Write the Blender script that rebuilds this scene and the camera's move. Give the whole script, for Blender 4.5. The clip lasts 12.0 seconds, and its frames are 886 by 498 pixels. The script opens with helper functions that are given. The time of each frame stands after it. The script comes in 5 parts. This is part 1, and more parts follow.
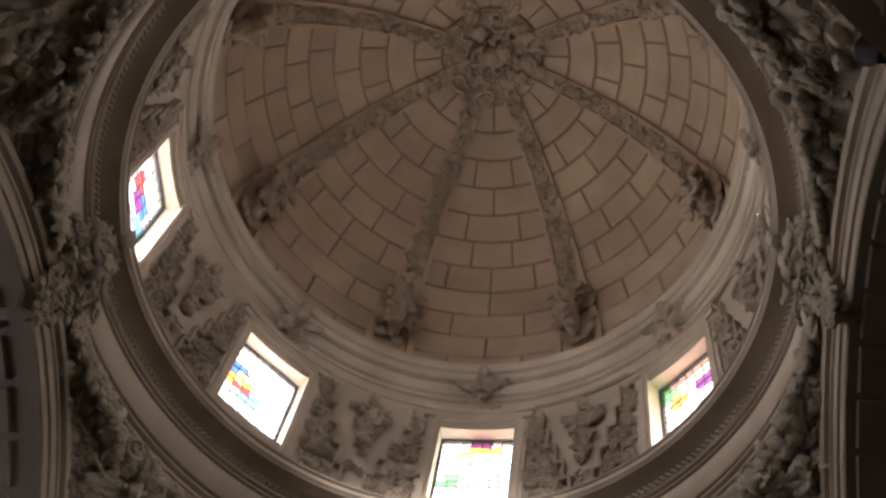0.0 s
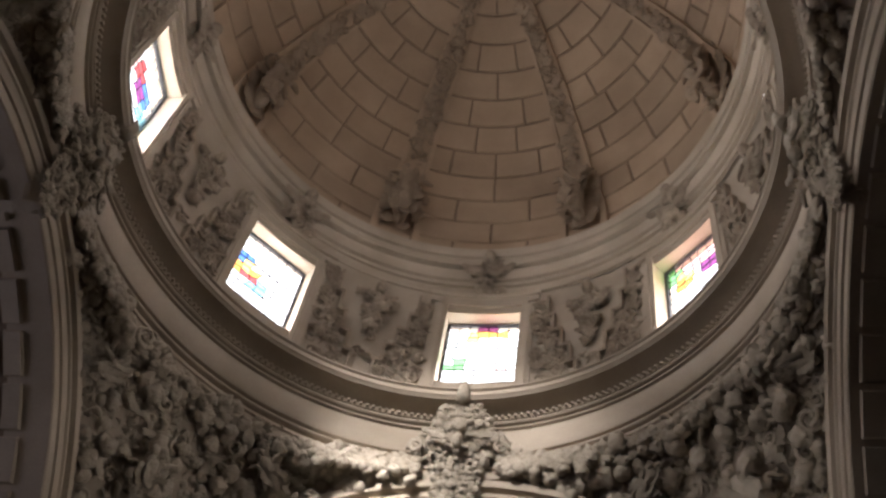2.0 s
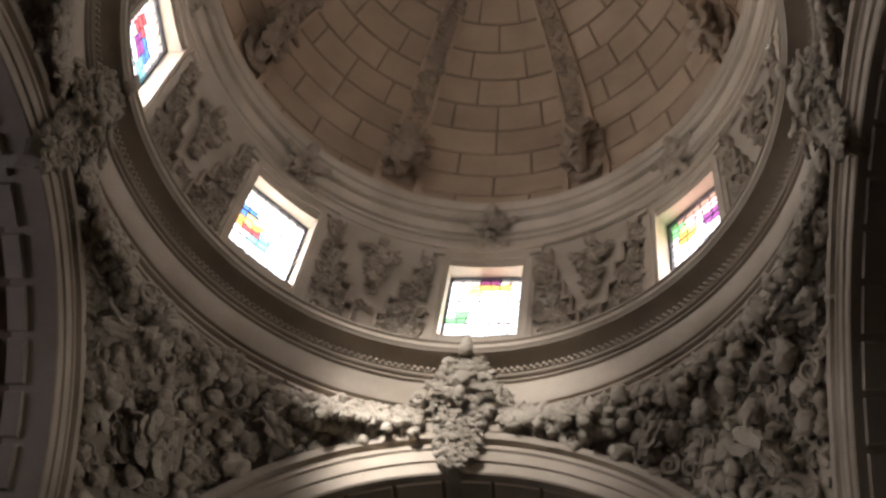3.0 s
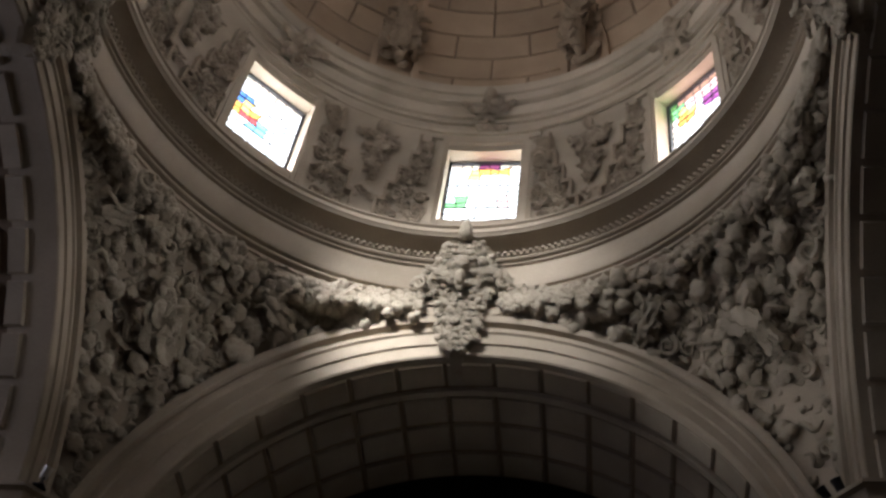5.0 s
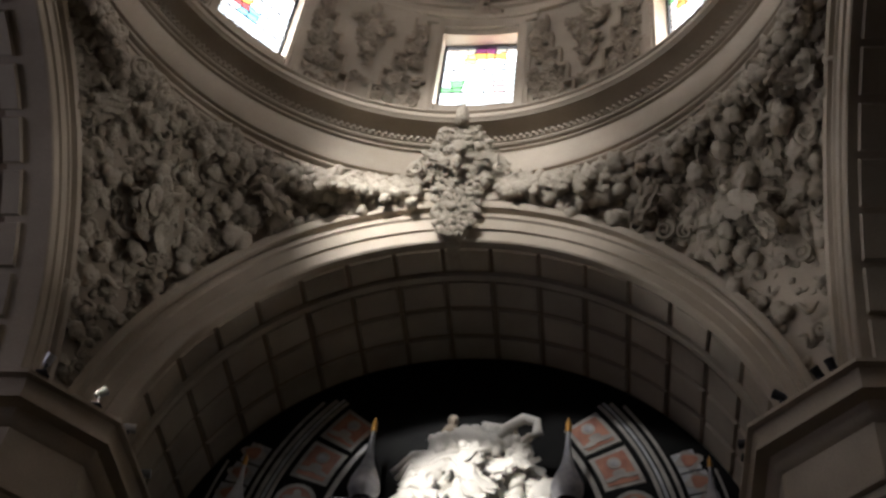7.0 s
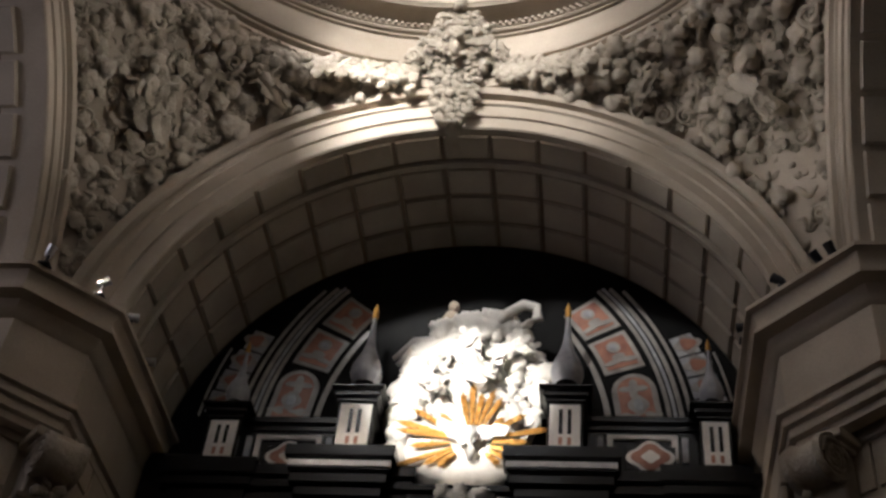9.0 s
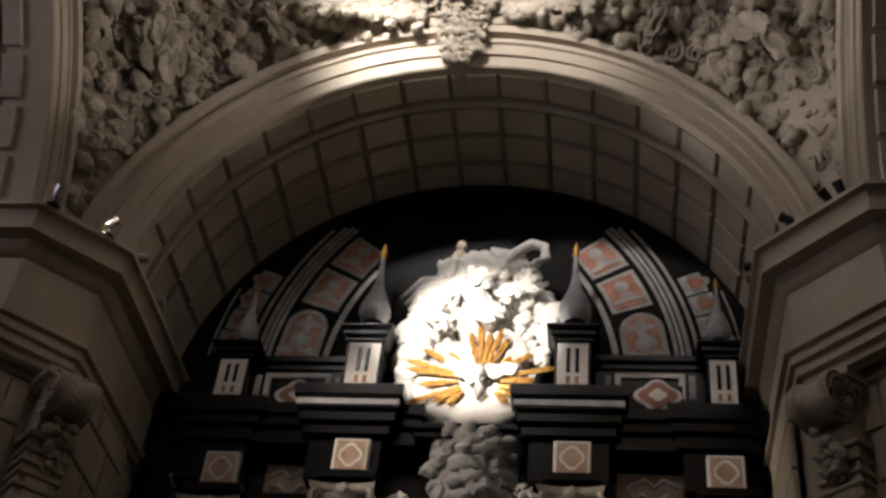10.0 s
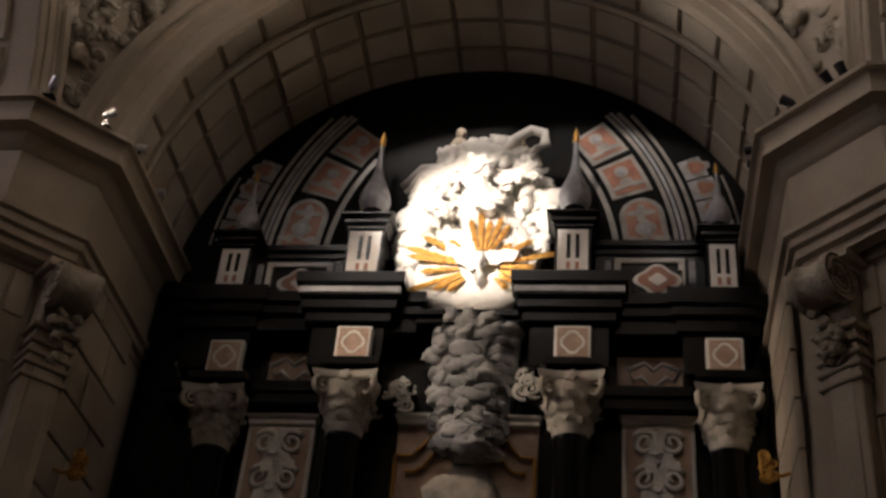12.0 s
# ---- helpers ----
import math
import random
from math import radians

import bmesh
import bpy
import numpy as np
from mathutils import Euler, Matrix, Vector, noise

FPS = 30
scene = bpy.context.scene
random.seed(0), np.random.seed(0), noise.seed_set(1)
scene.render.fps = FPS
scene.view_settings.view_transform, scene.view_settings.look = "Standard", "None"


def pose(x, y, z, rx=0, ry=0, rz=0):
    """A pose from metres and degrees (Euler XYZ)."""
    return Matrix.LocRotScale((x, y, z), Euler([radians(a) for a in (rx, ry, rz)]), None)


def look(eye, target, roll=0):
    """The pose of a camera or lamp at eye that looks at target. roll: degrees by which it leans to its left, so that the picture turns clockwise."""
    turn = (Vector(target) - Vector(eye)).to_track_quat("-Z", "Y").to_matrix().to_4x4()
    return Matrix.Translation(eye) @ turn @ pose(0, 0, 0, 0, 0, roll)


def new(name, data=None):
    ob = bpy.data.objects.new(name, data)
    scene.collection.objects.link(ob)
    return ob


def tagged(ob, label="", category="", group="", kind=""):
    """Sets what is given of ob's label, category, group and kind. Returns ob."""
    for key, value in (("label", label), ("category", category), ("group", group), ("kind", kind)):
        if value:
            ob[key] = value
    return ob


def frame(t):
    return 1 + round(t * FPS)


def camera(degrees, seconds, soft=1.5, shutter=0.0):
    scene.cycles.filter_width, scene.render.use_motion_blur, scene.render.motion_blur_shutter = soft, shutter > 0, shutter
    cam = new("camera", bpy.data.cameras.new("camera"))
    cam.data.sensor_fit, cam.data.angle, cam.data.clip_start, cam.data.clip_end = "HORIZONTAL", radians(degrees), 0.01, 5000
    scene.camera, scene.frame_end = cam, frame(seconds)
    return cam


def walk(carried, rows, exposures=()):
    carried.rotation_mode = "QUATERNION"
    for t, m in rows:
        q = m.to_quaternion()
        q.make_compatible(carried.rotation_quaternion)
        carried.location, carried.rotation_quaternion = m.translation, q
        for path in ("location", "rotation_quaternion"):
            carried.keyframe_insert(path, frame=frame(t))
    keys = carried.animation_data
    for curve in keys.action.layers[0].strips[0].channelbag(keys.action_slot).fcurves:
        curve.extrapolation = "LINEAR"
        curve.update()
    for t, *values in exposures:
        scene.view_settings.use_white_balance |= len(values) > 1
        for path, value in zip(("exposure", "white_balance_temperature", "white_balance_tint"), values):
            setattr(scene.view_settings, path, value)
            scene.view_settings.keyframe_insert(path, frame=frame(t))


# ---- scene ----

# The eye stands still in the nave, to the right of the axis; only the camera's tilt changes.
# Axes: the crossing's centre is x = 0, y = 0; the altar lies towards +y; the floor is z = 0.
EYE = (1.88, -6.02, 1.6)
cam = camera(38.4, 12.0, soft=2.8)
TURNS = [
    (0.0, 156.19, -6.28, 2.93), (0.5, 154.86, -6.21, 3.38), (1.0, 153.52, -6.34, 3.5), (1.5, 152.19, -6.3, 3.71),
    (2.0, 150.97, -6.11, 3.78), (2.5, 149.83, -6.34, 3.81), (3.0, 148.85, -6.08, 4.04), (5.0, 143.61, -5.68, 4.58),
    (5.5, 142.58, -5.48, 4.61), (6.0, 141.26, -5.28, 4.8), (6.5, 139.91, -5.28, 4.68), (7.0, 138.43, -5.26, 4.88),
    (9.0, 133.34, -4.86, 5.27), (9.5, 131.94, -5.14, 5.26), (10.0, 130.59, -5.03, 5.61), (10.5, 129.21, -4.78, 5.87),
    (11.0, 127.99, -4.69, 6.06), (11.5, 126.78, -4.53, 6.08), (12.0, 125.49, -4.48, 6.04),
]
EXPOSURES = [(0.0, 0.08, 6500, 18), (3.0, 0.0, 6300, 15), (5.0, -0.1, 6100, 12), (7.0, 0.0, 6100, 12), (9.0, 0.68, 6200, 13), (12.0, 0.68, 6900, 18)]
walk(cam, [(t, pose(*EYE, rx, ry, rz)) for t, rx, ry, rz in TURNS], EXPOSURES)

# ---- sky, sun and the lamps of the place ----
world = bpy.data.worlds.new("sky")
scene.world = world
world.use_nodes = True
wn = world.node_tree.nodes
sky = wn.new("ShaderNodeTexSky")
sky.sky_type, sky.sun_disc = "NISHITA", False
sky.sun_elevation, sky.sun_rotation = radians(68), radians(-60)
world.node_tree.links.new(sky.outputs[0], wn["Background"].inputs[0])
wn["Background"].inputs[1].default_value = 0.1
sun_data = bpy.data.lights.new("sun", "SUN")
sun_data.energy, sun_data.angle, sun_data.color = 2.0, radians(0.5), (1.0, 0.95, 0.86)
sun = new("sun", sun_data)
sun.matrix_world = look((-30, 20, 60), (0, 0, 10))


def spot_lamp(eye, target, watts, degrees, colour=(1.0, 0.82, 0.6), blend=0.6, size=0.05):
    data = bpy.data.lights.new("spot", "SPOT")
    data.energy, data.spot_size, data.spot_blend, data.color, data.shadow_soft_size = watts, radians(degrees), blend, colour, size
    ob = new("spot_light", data)
    ob.matrix_world = look(eye, target)
    return ob


def area_lamp(m, w, h, watts, colour):
    data = bpy.data.lights.new("daylight_and_fill", "AREA")
    data.shape, data.size, data.size_y, data.energy, data.color = "RECTANGLE", w, h, watts, colour
    ob = new("daylight_and_fill", data)
    ob.matrix_world = m
    return ob


DRUM_R, GLASS_R, WIN_W, WIN_Z0, WIN_Z1 = 4.22, 4.43, 1.14, 16.3, 18.14
WINDOW_WATTS = [100, 90, 7, 3, 9, 138, 150, 140]
for k in range(8):
    a = radians(45 * k)
    d = Vector((math.sin(a), math.cos(a), 0))
    c = d * (GLASS_R + 0.18) + Vector((0, 0, (WIN_Z0 + WIN_Z1) / 2))
    area_lamp(look(c, c - d + Vector((0, 0, 0.35))), WIN_W + 0.1, WIN_Z1 - WIN_Z0 + 0.1, WINDOW_WATTS[k], (1.0, 0.96, 0.9))
# added warm fill from behind the eye; no window is built there
area_lamp(look((0, -13.2, 9.0), (0, -4, 10)), 4.0, 3.0, 1.2, (1.0, 0.86, 0.7))
# light of an unseen west bay window, placed to brighten its vault stones
area_lamp(look((-8.85, 0, 11.7), (-4, 0, 11.9)), 3.4, 2.0, 46.0, (0.93, 0.89, 1.0))
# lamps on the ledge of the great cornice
# the near-left fixture is unseen, set where the glory's beam must start
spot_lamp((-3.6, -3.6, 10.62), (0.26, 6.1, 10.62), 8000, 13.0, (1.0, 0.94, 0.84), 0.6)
spot_lamp((-4.0, 3.42, 10.66), (1.3, 6.3, 8.5), 560, 40, (1.0, 0.86, 0.66), 0.8)
# two added spots inside the drum imitate window light slanting in from the south-west
spot_lamp((-2.86, -2.93, 17.3), (-1.0, 4.35, 13.85), 7500, 13, (1.0, 0.97, 0.9), 1.0, 0.45)
spot_lamp((-2.86, -2.93, 17.3), (0.1, 4.3, 14.8), 3700, 30, (1.0, 0.97, 0.9), 1.0, 0.45)
spot_lamp((-3.95, 3.4, 10.66), (3.6, 3.7, 12.8), 420, 24, (1.0, 0.95, 0.88), 1.0)
spot_lamp((3.95, 3.5, 10.66), (-3.0, 3.3, 13.0), 430, 26, (1.0, 0.92, 0.82), 1.0)

# ---- materials ----
def base_material(name):
    m = bpy.data.materials.new(name)
    m.use_nodes = True
    return m, m.node_tree.nodes, m.node_tree.links, m.node_tree.nodes["Principled BSDF"]


def stone(name, light, dark, scale=1.2, rough=0.85, bump=0.25, grain=60.0, coat=0.0, vary=0.08, lump=0.0):
    """A mineral surface: broad staining, fine grain, and a slight difference from piece to piece."""
    m, n, l, b = base_material(name)
    tc = n.new("ShaderNodeTexCoord")
    geo = n.new("ShaderNodeNewGeometry")
    big, fine = n.new("ShaderNodeTexNoise"), n.new("ShaderNodeTexNoise")
    big.inputs["Scale"].default_value, big.inputs["Detail"].default_value = scale, 6
    fine.inputs["Scale"].default_value, fine.inputs["Detail"].default_value = grain, 4
    l.new(geo.outputs["Position"], big.inputs["Vector"])
    l.new(geo.outputs["Position"], fine.inputs["Vector"])
    ramp = n.new("ShaderNodeValToRGB")
    ramp.color_ramp.elements[0].position, ramp.color_ramp.elements[0].color = 0.32, (*dark, 1)
    ramp.color_ramp.elements[1].position, ramp.color_ramp.elements[1].color = 0.68, (*light, 1)
    l.new(big.outputs["Fac"], ramp.inputs["Fac"])
    info = n.new("ShaderNodeObjectInfo")
    hsv = n.new("ShaderNodeHueSaturation")
    mr = n.new("ShaderNodeMapRange")
    mr.inputs["To Min"].default_value, mr.inputs["To Max"].default_value = 1 - vary, 1 + vary
    l.new(info.outputs["Random"], mr.inputs["Value"])
    l.new(mr.outputs[0], hsv.inputs["Value"])
    l.new(ramp.outputs[0], hsv.inputs["Color"])
    mix = n.new("ShaderNodeMixRGB")
    mix.blend_type = "MULTIPLY"
    mix.inputs["Fac"].default_value = 0.35
    l.new(hsv.outputs[0], mix.inputs[1])
    l.new(fine.outputs["Fac"], mix.inputs[2])
    gain = n.new("ShaderNodeMixRGB")
    gain.blend_type = "MULTIPLY"
    gain.inputs["Fac"].default_value = 1.0
    gain.inputs[2].default_value = (1.2, 1.2, 1.2, 1)
    l.new(mix.outputs[0], gain.inputs[1])
    l.new(gain.outputs[0], b.inputs["Base Color"])
    bp = n.new("ShaderNodeBump")
    bp.inputs["Strength"].default_value, bp.inputs["Distance"].default_value = bump, 0.02
    l.new(fine.outputs["Fac"], bp.inputs["Height"])
    if lump:
        mid, bp2 = n.new("ShaderNodeTexNoise"), n.new("ShaderNodeBump")
        mid.inputs["Scale"].default_value, mid.inputs["Detail"].default_value, mid.inputs["Distortion"].default_value = 16.0, 5, 0.8
        bp2.inputs["Strength"].default_value, bp2.inputs["Distance"].default_value = lump, 0.06
        l.new(geo.outputs["Position"], mid.inputs["Vector"])
        l.new(mid.outputs["Fac"], bp2.inputs["Height"])
        l.new(bp2.outputs[0], bp.inputs["Normal"])
    l.new(bp.outputs[0], b.inputs["Normal"])
    b.inputs["Roughness"].default_value = rough
    b.inputs["Coat Weight"].default_value = coat
    return m


def metal(name, colour, rough):
    m, n, l, b = base_material(name)
    nz = n.new("ShaderNodeTexNoise")
    nz.inputs["Scale"].default_value = 25
    mr = n.new("ShaderNodeMapRange")
    mr.inputs["To Min"].default_value, mr.inputs["To Max"].default_value = rough * 0.7, rough * 1.4
    l.new(nz.outputs["Fac"], mr.inputs["Value"])
    l.new(mr.outputs[0], b.inputs["Roughness"])
    b.inputs["Base Color"].default_value, b.inputs["Metallic"].default_value = (*colour, 1), 1
    return m


def glass(name, colour):
    """Leaded glass: lets light through in its colour, with a gloss on top."""
    m, n, l, b = base_material(name)
    tr, gl, mx = n.new("ShaderNodeBsdfTransparent"), n.new("ShaderNodeBsdfGlossy"), n.new("ShaderNodeMixShader")
    nz = n.new("ShaderNodeTexNoise")
    nz.inputs["Scale"].default_value = 6
    mc = n.new("ShaderNodeMixRGB")
    mc.inputs[1].default_value = (*colour, 1)
    mc.inputs[2].default_value = (*[c * 0.75 for c in colour], 1)
    l.new(nz.outputs["Fac"], mc.inputs["Fac"])
    l.new(mc.outputs[0], tr.inputs["Color"])
    gl.inputs["Roughness"].default_value = 0.1
    mx.inputs["Fac"].default_value = 0.04
    l.new(tr.outputs[0], mx.inputs[1])
    l.new(gl.outputs[0], mx.inputs[2])
    l.new(mx.outputs[0], n["Material Output"].inputs["Surface"])
    return m


PLASTER = stone("cream_limestone", (0.46, 0.39, 0.31), (0.33, 0.275, 0.21), 0.9, 0.85, 0.2, lump=0.06)
DOME_STONE = stone("dome_limestone", (0.41, 0.305, 0.212), (0.315, 0.23, 0.158), 1.1, 0.88, 0.3, vary=0.1)
JOINT = stone("dark_mortar", (0.23, 0.17, 0.12), (0.17, 0.125, 0.09), 2.0, 0.95, 0.2)
STUCCO = stone("carved_stucco", (0.46, 0.40, 0.32), (0.30, 0.255, 0.195), 2.5, 0.8, 0.3, lump=0.55)
# relief in a darker stucco tone: its shadows are put into the colour
SHADED_CARVING = stone("shaded_carving", (0.36, 0.295, 0.225), (0.22, 0.175, 0.13), 3.0, 0.88, 0.3, lump=1.0)
# greyer copy of the white marble; the lunette's dim light is in the colour
PALE = stone("dimmed_inlay_marble", (0.4, 0.37, 0.33), (0.24, 0.22, 0.2), 5.0, 0.35, 0.05)
GLORY = stone("white_stucco", (0.74, 0.71, 0.65), (0.6, 0.57, 0.52), 3.0, 0.7, 0.2, lump=0.3)
VAULT = stone("vault_limestone", (0.43, 0.37, 0.295), (0.33, 0.28, 0.22), 1.4, 0.88, 0.25)
BLACK = stone("black_marble", (0.004, 0.004, 0.0045), (0.002, 0.002, 0.002), 5.0, 0.22, 0.02)
BLACK.node_tree.nodes["Principled BSDF"].inputs["Specular IOR Level"].default_value = 0.3
CAPITAL = stone("greyed_marble", (0.5, 0.46, 0.4), (0.3, 0.27, 0.23), 6.0, 0.5, 0.15, lump=0.4)
SLATE = stone("dull_black_marble", (0.006, 0.0055, 0.005), (0.003, 0.003, 0.003), 4.0, 0.7, 0.05)
SLATE.node_tree.nodes["Principled BSDF"].inputs["Specular IOR Level"].default_value = 0.12
# a darker copy of the dome stone; the carving's shadows lie in its colour
DOME_CARVING = stone("dome_carving", (0.37, 0.285, 0.205), (0.24, 0.18, 0.125), 3.0, 0.88, 0.3, lump=0.8)
WHITE = stone("white_marble", (0.78, 0.76, 0.72), (0.64, 0.61, 0.57), 3.0, 0.35, 0.06)
GREY = stone("grey_marble", (0.42, 0.42, 0.43), (0.26, 0.26, 0.28), 7.0, 0.3, 0.06)
CLOUD = stone("grey_stucco", (0.40, 0.40, 0.40), (0.26, 0.26, 0.265), 4.0, 0.75, 0.2, lump=0.2)
RED = stone("red_marble", (0.42, 0.20, 0.13), (0.27, 0.11, 0.08), 6.0, 0.28, 0.05)
PINK = stone("rose_marble", (0.50, 0.36, 0.27), (0.36, 0.24, 0.17), 6.0, 0.35, 0.06)
GOLD = metal("gilding", (0.55, 0.31, 0.09), 0.5)
LEAD = stone("lead_came", (0.05, 0.05, 0.055), (0.03, 0.03, 0.035), 9.0, 0.6, 0.1)
IRON = stone("black_iron", (0.03, 0.03, 0.035), (0.015, 0.015, 0.018), 9.0, 0.5, 0.1)
FLOOR = stone("floor_marble", (0.08, 0.065, 0.055), (0.045, 0.037, 0.03), 2.0, 0.4, 0.05)
CASE = metal("lamp_casing", (0.55, 0.55, 0.56), 0.35)


# ---- mesh tools ----
class Acc:
    """Gathers vertices and faces of one mesh."""

    def __init__(self):
        self.v, self.f = [], []

    def add(self, verts, faces):
        o = len(self.v)
        self.v.extend([tuple(p) for p in verts])
        self.f.extend([tuple(i + o for i in q) for q in faces])
        return self

    def grid(self, rows, close_u=False):
        """Rows of equal length, joined into quads."""
        n = len(rows[0])
        fs = []
        for j in range(len(rows) - 1):
            for i in range(n if close_u else n - 1):
                k = (i + 1) % n
                fs.append((j * n + i, j * n + k, (j + 1) * n + k, (j + 1) * n + i))
        return self.add([p for r in rows for p in r], fs)

    def box(self, x0, x1, y0, y1, z0, z1, bev=0.0):
        if bev <= 0:
            vs = [(x, y, z) for z in (z0, z1) for y in (y0, y1) for x in (x0, x1)]
            return self.add(vs, [(0, 2, 3, 1), (4, 5, 7, 6), (0, 1, 5, 4), (2, 6, 7, 3), (0, 4, 6, 2), (1, 3, 7, 5)])
        bm = bmesh.new()
        bmesh.ops.create_cube(bm, size=1)
        for v in bm.verts:
            v.co = Vector(((x0 + x1) / 2 + v.co.x * (x1 - x0), (y0 + y1) / 2 + v.co.y * (y1 - y0), (z0 + z1) / 2 + v.co.z * (z1 - z0)))
        bmesh.ops.bevel(bm, geom=bm.edges[:], offset=bev, segments=1, affect="EDGES")
        return self.take(bm)

    def take(self, bm):
        bm.verts.index_update()
        self.add([v.co[:] for v in bm.verts], [[v.index for v in q.verts] for q in bm.faces])
        bm.free()
        return self

    def mesh(self, name, material, smooth=False):
        me = bpy.data.meshes.new(name)
        me.from_pydata(self.v, [], self.f)
        me.materials.append(material)
        if smooth:
            me.shade_smooth()
        me.update()
        return me


def fix(me):
    """Turns all faces outwards."""
    bm = bmesh.new()
    bm.from_mesh(me)
    bmesh.ops.recalc_face_normals(bm, faces=bm.faces)
    bm.to_mesh(me)
    bm.free()
    return me


def part(name, acc, material, parent=None, label="", smooth=False, angle=None):
    """Links one gathered mesh as an object, under its thing if one is given."""
    me = acc if isinstance(acc, bpy.types.Mesh) else fix(acc.mesh(name, material, smooth))
    if angle is not None:
        me.shade_smooth()
        me.set_sharp_from_angle(angle=radians(angle))
    ob = new(name, me)
    ob.parent = parent
    if label:
        tagged(ob, label)
    return ob


def thing(name, label, category, group="", kind="", at=(0, 0, 0)):
    ob = new(name)
    ob.location = at
    ob.empty_display_size = 0.1
    return tagged(ob, label, category, group, kind)


def lathe(profile, a0=0.0, a1=360.0, n=128):
    """Turned solid skin round the z axis; angles count from +y towards +x."""
    acc = Acc()
    full = abs(a1 - a0) >= 359.9
    steps = n if full else n + 1
    rows = []
    for r, z in profile:
        rows.append([(r * math.sin(radians(a0 + (a1 - a0) * i / n)), r * math.cos(radians(a0 + (a1 - a0) * i / n)), z) for i in range(steps)])
    return acc.grid(rows, close_u=full)


# ---- the large structure ----
SPRING, ARCH_R, ARCH_OUT, HALF = 10.05, 3.58, 4.28, 4.5
DEPTH = {"altar": 2.14, "west": 4.5, "east": 4.5, "nave": 9.0}
TURN = {"altar": 0, "east": -90, "nave": 180, "west": 90}


def spun(ob, degrees):
    ob.rotation_euler = (0, 0, radians(degrees))
    return ob


floor = Acc().box(-9.2, 9.2, -14, 7.2, -0.3, 0.0)
tagged(part("floor", floor, FLOOR), "worn marble church floor", "floor", kind="structure")

# drum, with eight openings
DRUM_X = 0.07
drum = thing("wall_drum", "cream stone drum wall pierced by eight windows", "wall", kind="structure", at=(DRUM_X, 0, 0))
T = 0.32
half_deg = math.degrees(math.asin((WIN_W / 2) / DRUM_R))
part("sill_course", lathe([(DRUM_R, 15.72), (DRUM_R, WIN_Z0), (DRUM_R + T, WIN_Z0), (DRUM_R + T, 15.72)]), PLASTER, drum, angle=40)
part("head_course", lathe([(DRUM_R, 18.9), (DRUM_R, WIN_Z1), (DRUM_R + T, WIN_Z1), (DRUM_R + T, 18.9)]), PLASTER, drum, angle=40)
for k in range(8):
    a0, a1 = 45 * k + half_deg, 45 * (k + 1) - half_deg
    acc = Acc()
    rows = []
    for z in (WIN_Z0, WIN_Z1):
        row = [(DRUM_R * math.sin(radians(a0 + (a1 - a0) * i / 12)), DRUM_R * math.cos(radians(a0 + (a1 - a0) * i / 12)), z) for i in range(13)]
        for kk, e in ((k + 1, -1), (k, 1)):
            d = radians(45 * kk)
            o = Vector((math.sin(d), math.cos(d), 0)) * (DRUM_R + T)
            s = Vector((math.cos(d), -math.sin(d), 0)) * (WIN_W / 2 * e)
            row.append((o.x + s.x, o.y + s.y, z))
        rows.append(row)
    acc.grid(rows, close_u=True)
    part("pier", acc, PLASTER, drum, angle=40)

# ring cornice under the drum
ring = thing("trim_ring_cornice", "moulded cream stone ring cornice under the drum", "cornice", kind="structure")
part("moulding", lathe([(4.5, 15.745), (3.96, 15.745), (3.9, 15.73), (3.89, 15.69), (3.93, 15.675), (3.93, 15.66), (3.91, 15.65), (3.91, 15.575), (3.94, 15.56), (3.96, 15.535), (4.05, 15.525), (4.16, 15.5), (4.22, 15.475), (4.235, 15.42), (4.26, 15.42), (4.26, 15.385),
                        (4.23, 15.38), (4.22, 15.35), (4.24, 15.33), (4.285, 15.325), (4.285, 15.285), (4.26, 15.28), (4.26, 15.255), (4.31, 15.25)]), PLASTER, ring, angle=35)
part("fascia", lathe([(4.31, 15.25), (4.30, 15.24), (4.30, 14.775), (4.31, 14.765)]), PLASTER, ring, smooth=True)
part("lower_moulding", lathe([(4.31, 14.765), (4.4, 14.76), (4.4, 14.7), (4.33, 14.695), (4.30, 14.675), (4.30, 14.645), (4.33, 14.625), (4.41, 14.62), (4.41, 14.555), (4.34, 14.55), (4.31, 14.535), (4.31, 14.485), (4.34, 14.475), (4.35, 14.4), (4.36, 14.34), (4.5, 14.33)]), PLASTER, ring, angle=35)

# cornice at the foot of the dome
part_c = thing("trim_dome_cornice", "moulded cream stone cornice at the foot of the dome", "cornice", kind="structure")
part("moulding", lathe([(4.22, 18.6), (4.17, 18.61), (4.17, 18.68), (4.21, 18.69), (4.21, 18.86), (4.15, 18.87), (4.15, 18.95), (4.19, 18.96), (4.19, 19.0), (4.12, 19.02), (4.07, 19.12), (4.06, 19.2), (4.13, 19.21), (4.13, 19.27),
                        (4.0, 19.28), (4.0, 19.45), (4.06, 19.46), (4.06, 19.52), (3.99, 19.54), (3.95, 19.62), (3.95, 19.71), (3.99, 19.72), (3.99, 19.78), (4.08, 19.81), (4.25, 19.83)]), PLASTER, part_c, angle=35)

# dome shell
DOME_Z, DOME_R, DOME_H = 19.74, 4.2, 4.4


def dome_at(a, s, lift=0.0):
    """A place on the dome: a, degrees round; s, degrees up its curve; lift, metres inwards."""
    r, z = (DOME_R - lift) * math.cos(radians(s)), DOME_Z + (DOME_H - lift) * math.sin(radians(s))
    return (r * math.sin(radians(a)), r * math.cos(radians(a)), z)


dome = thing("dome", "brownish limestone dome of coursed blocks with eight carved ribs", "dome", kind="structure")
acc = Acc()
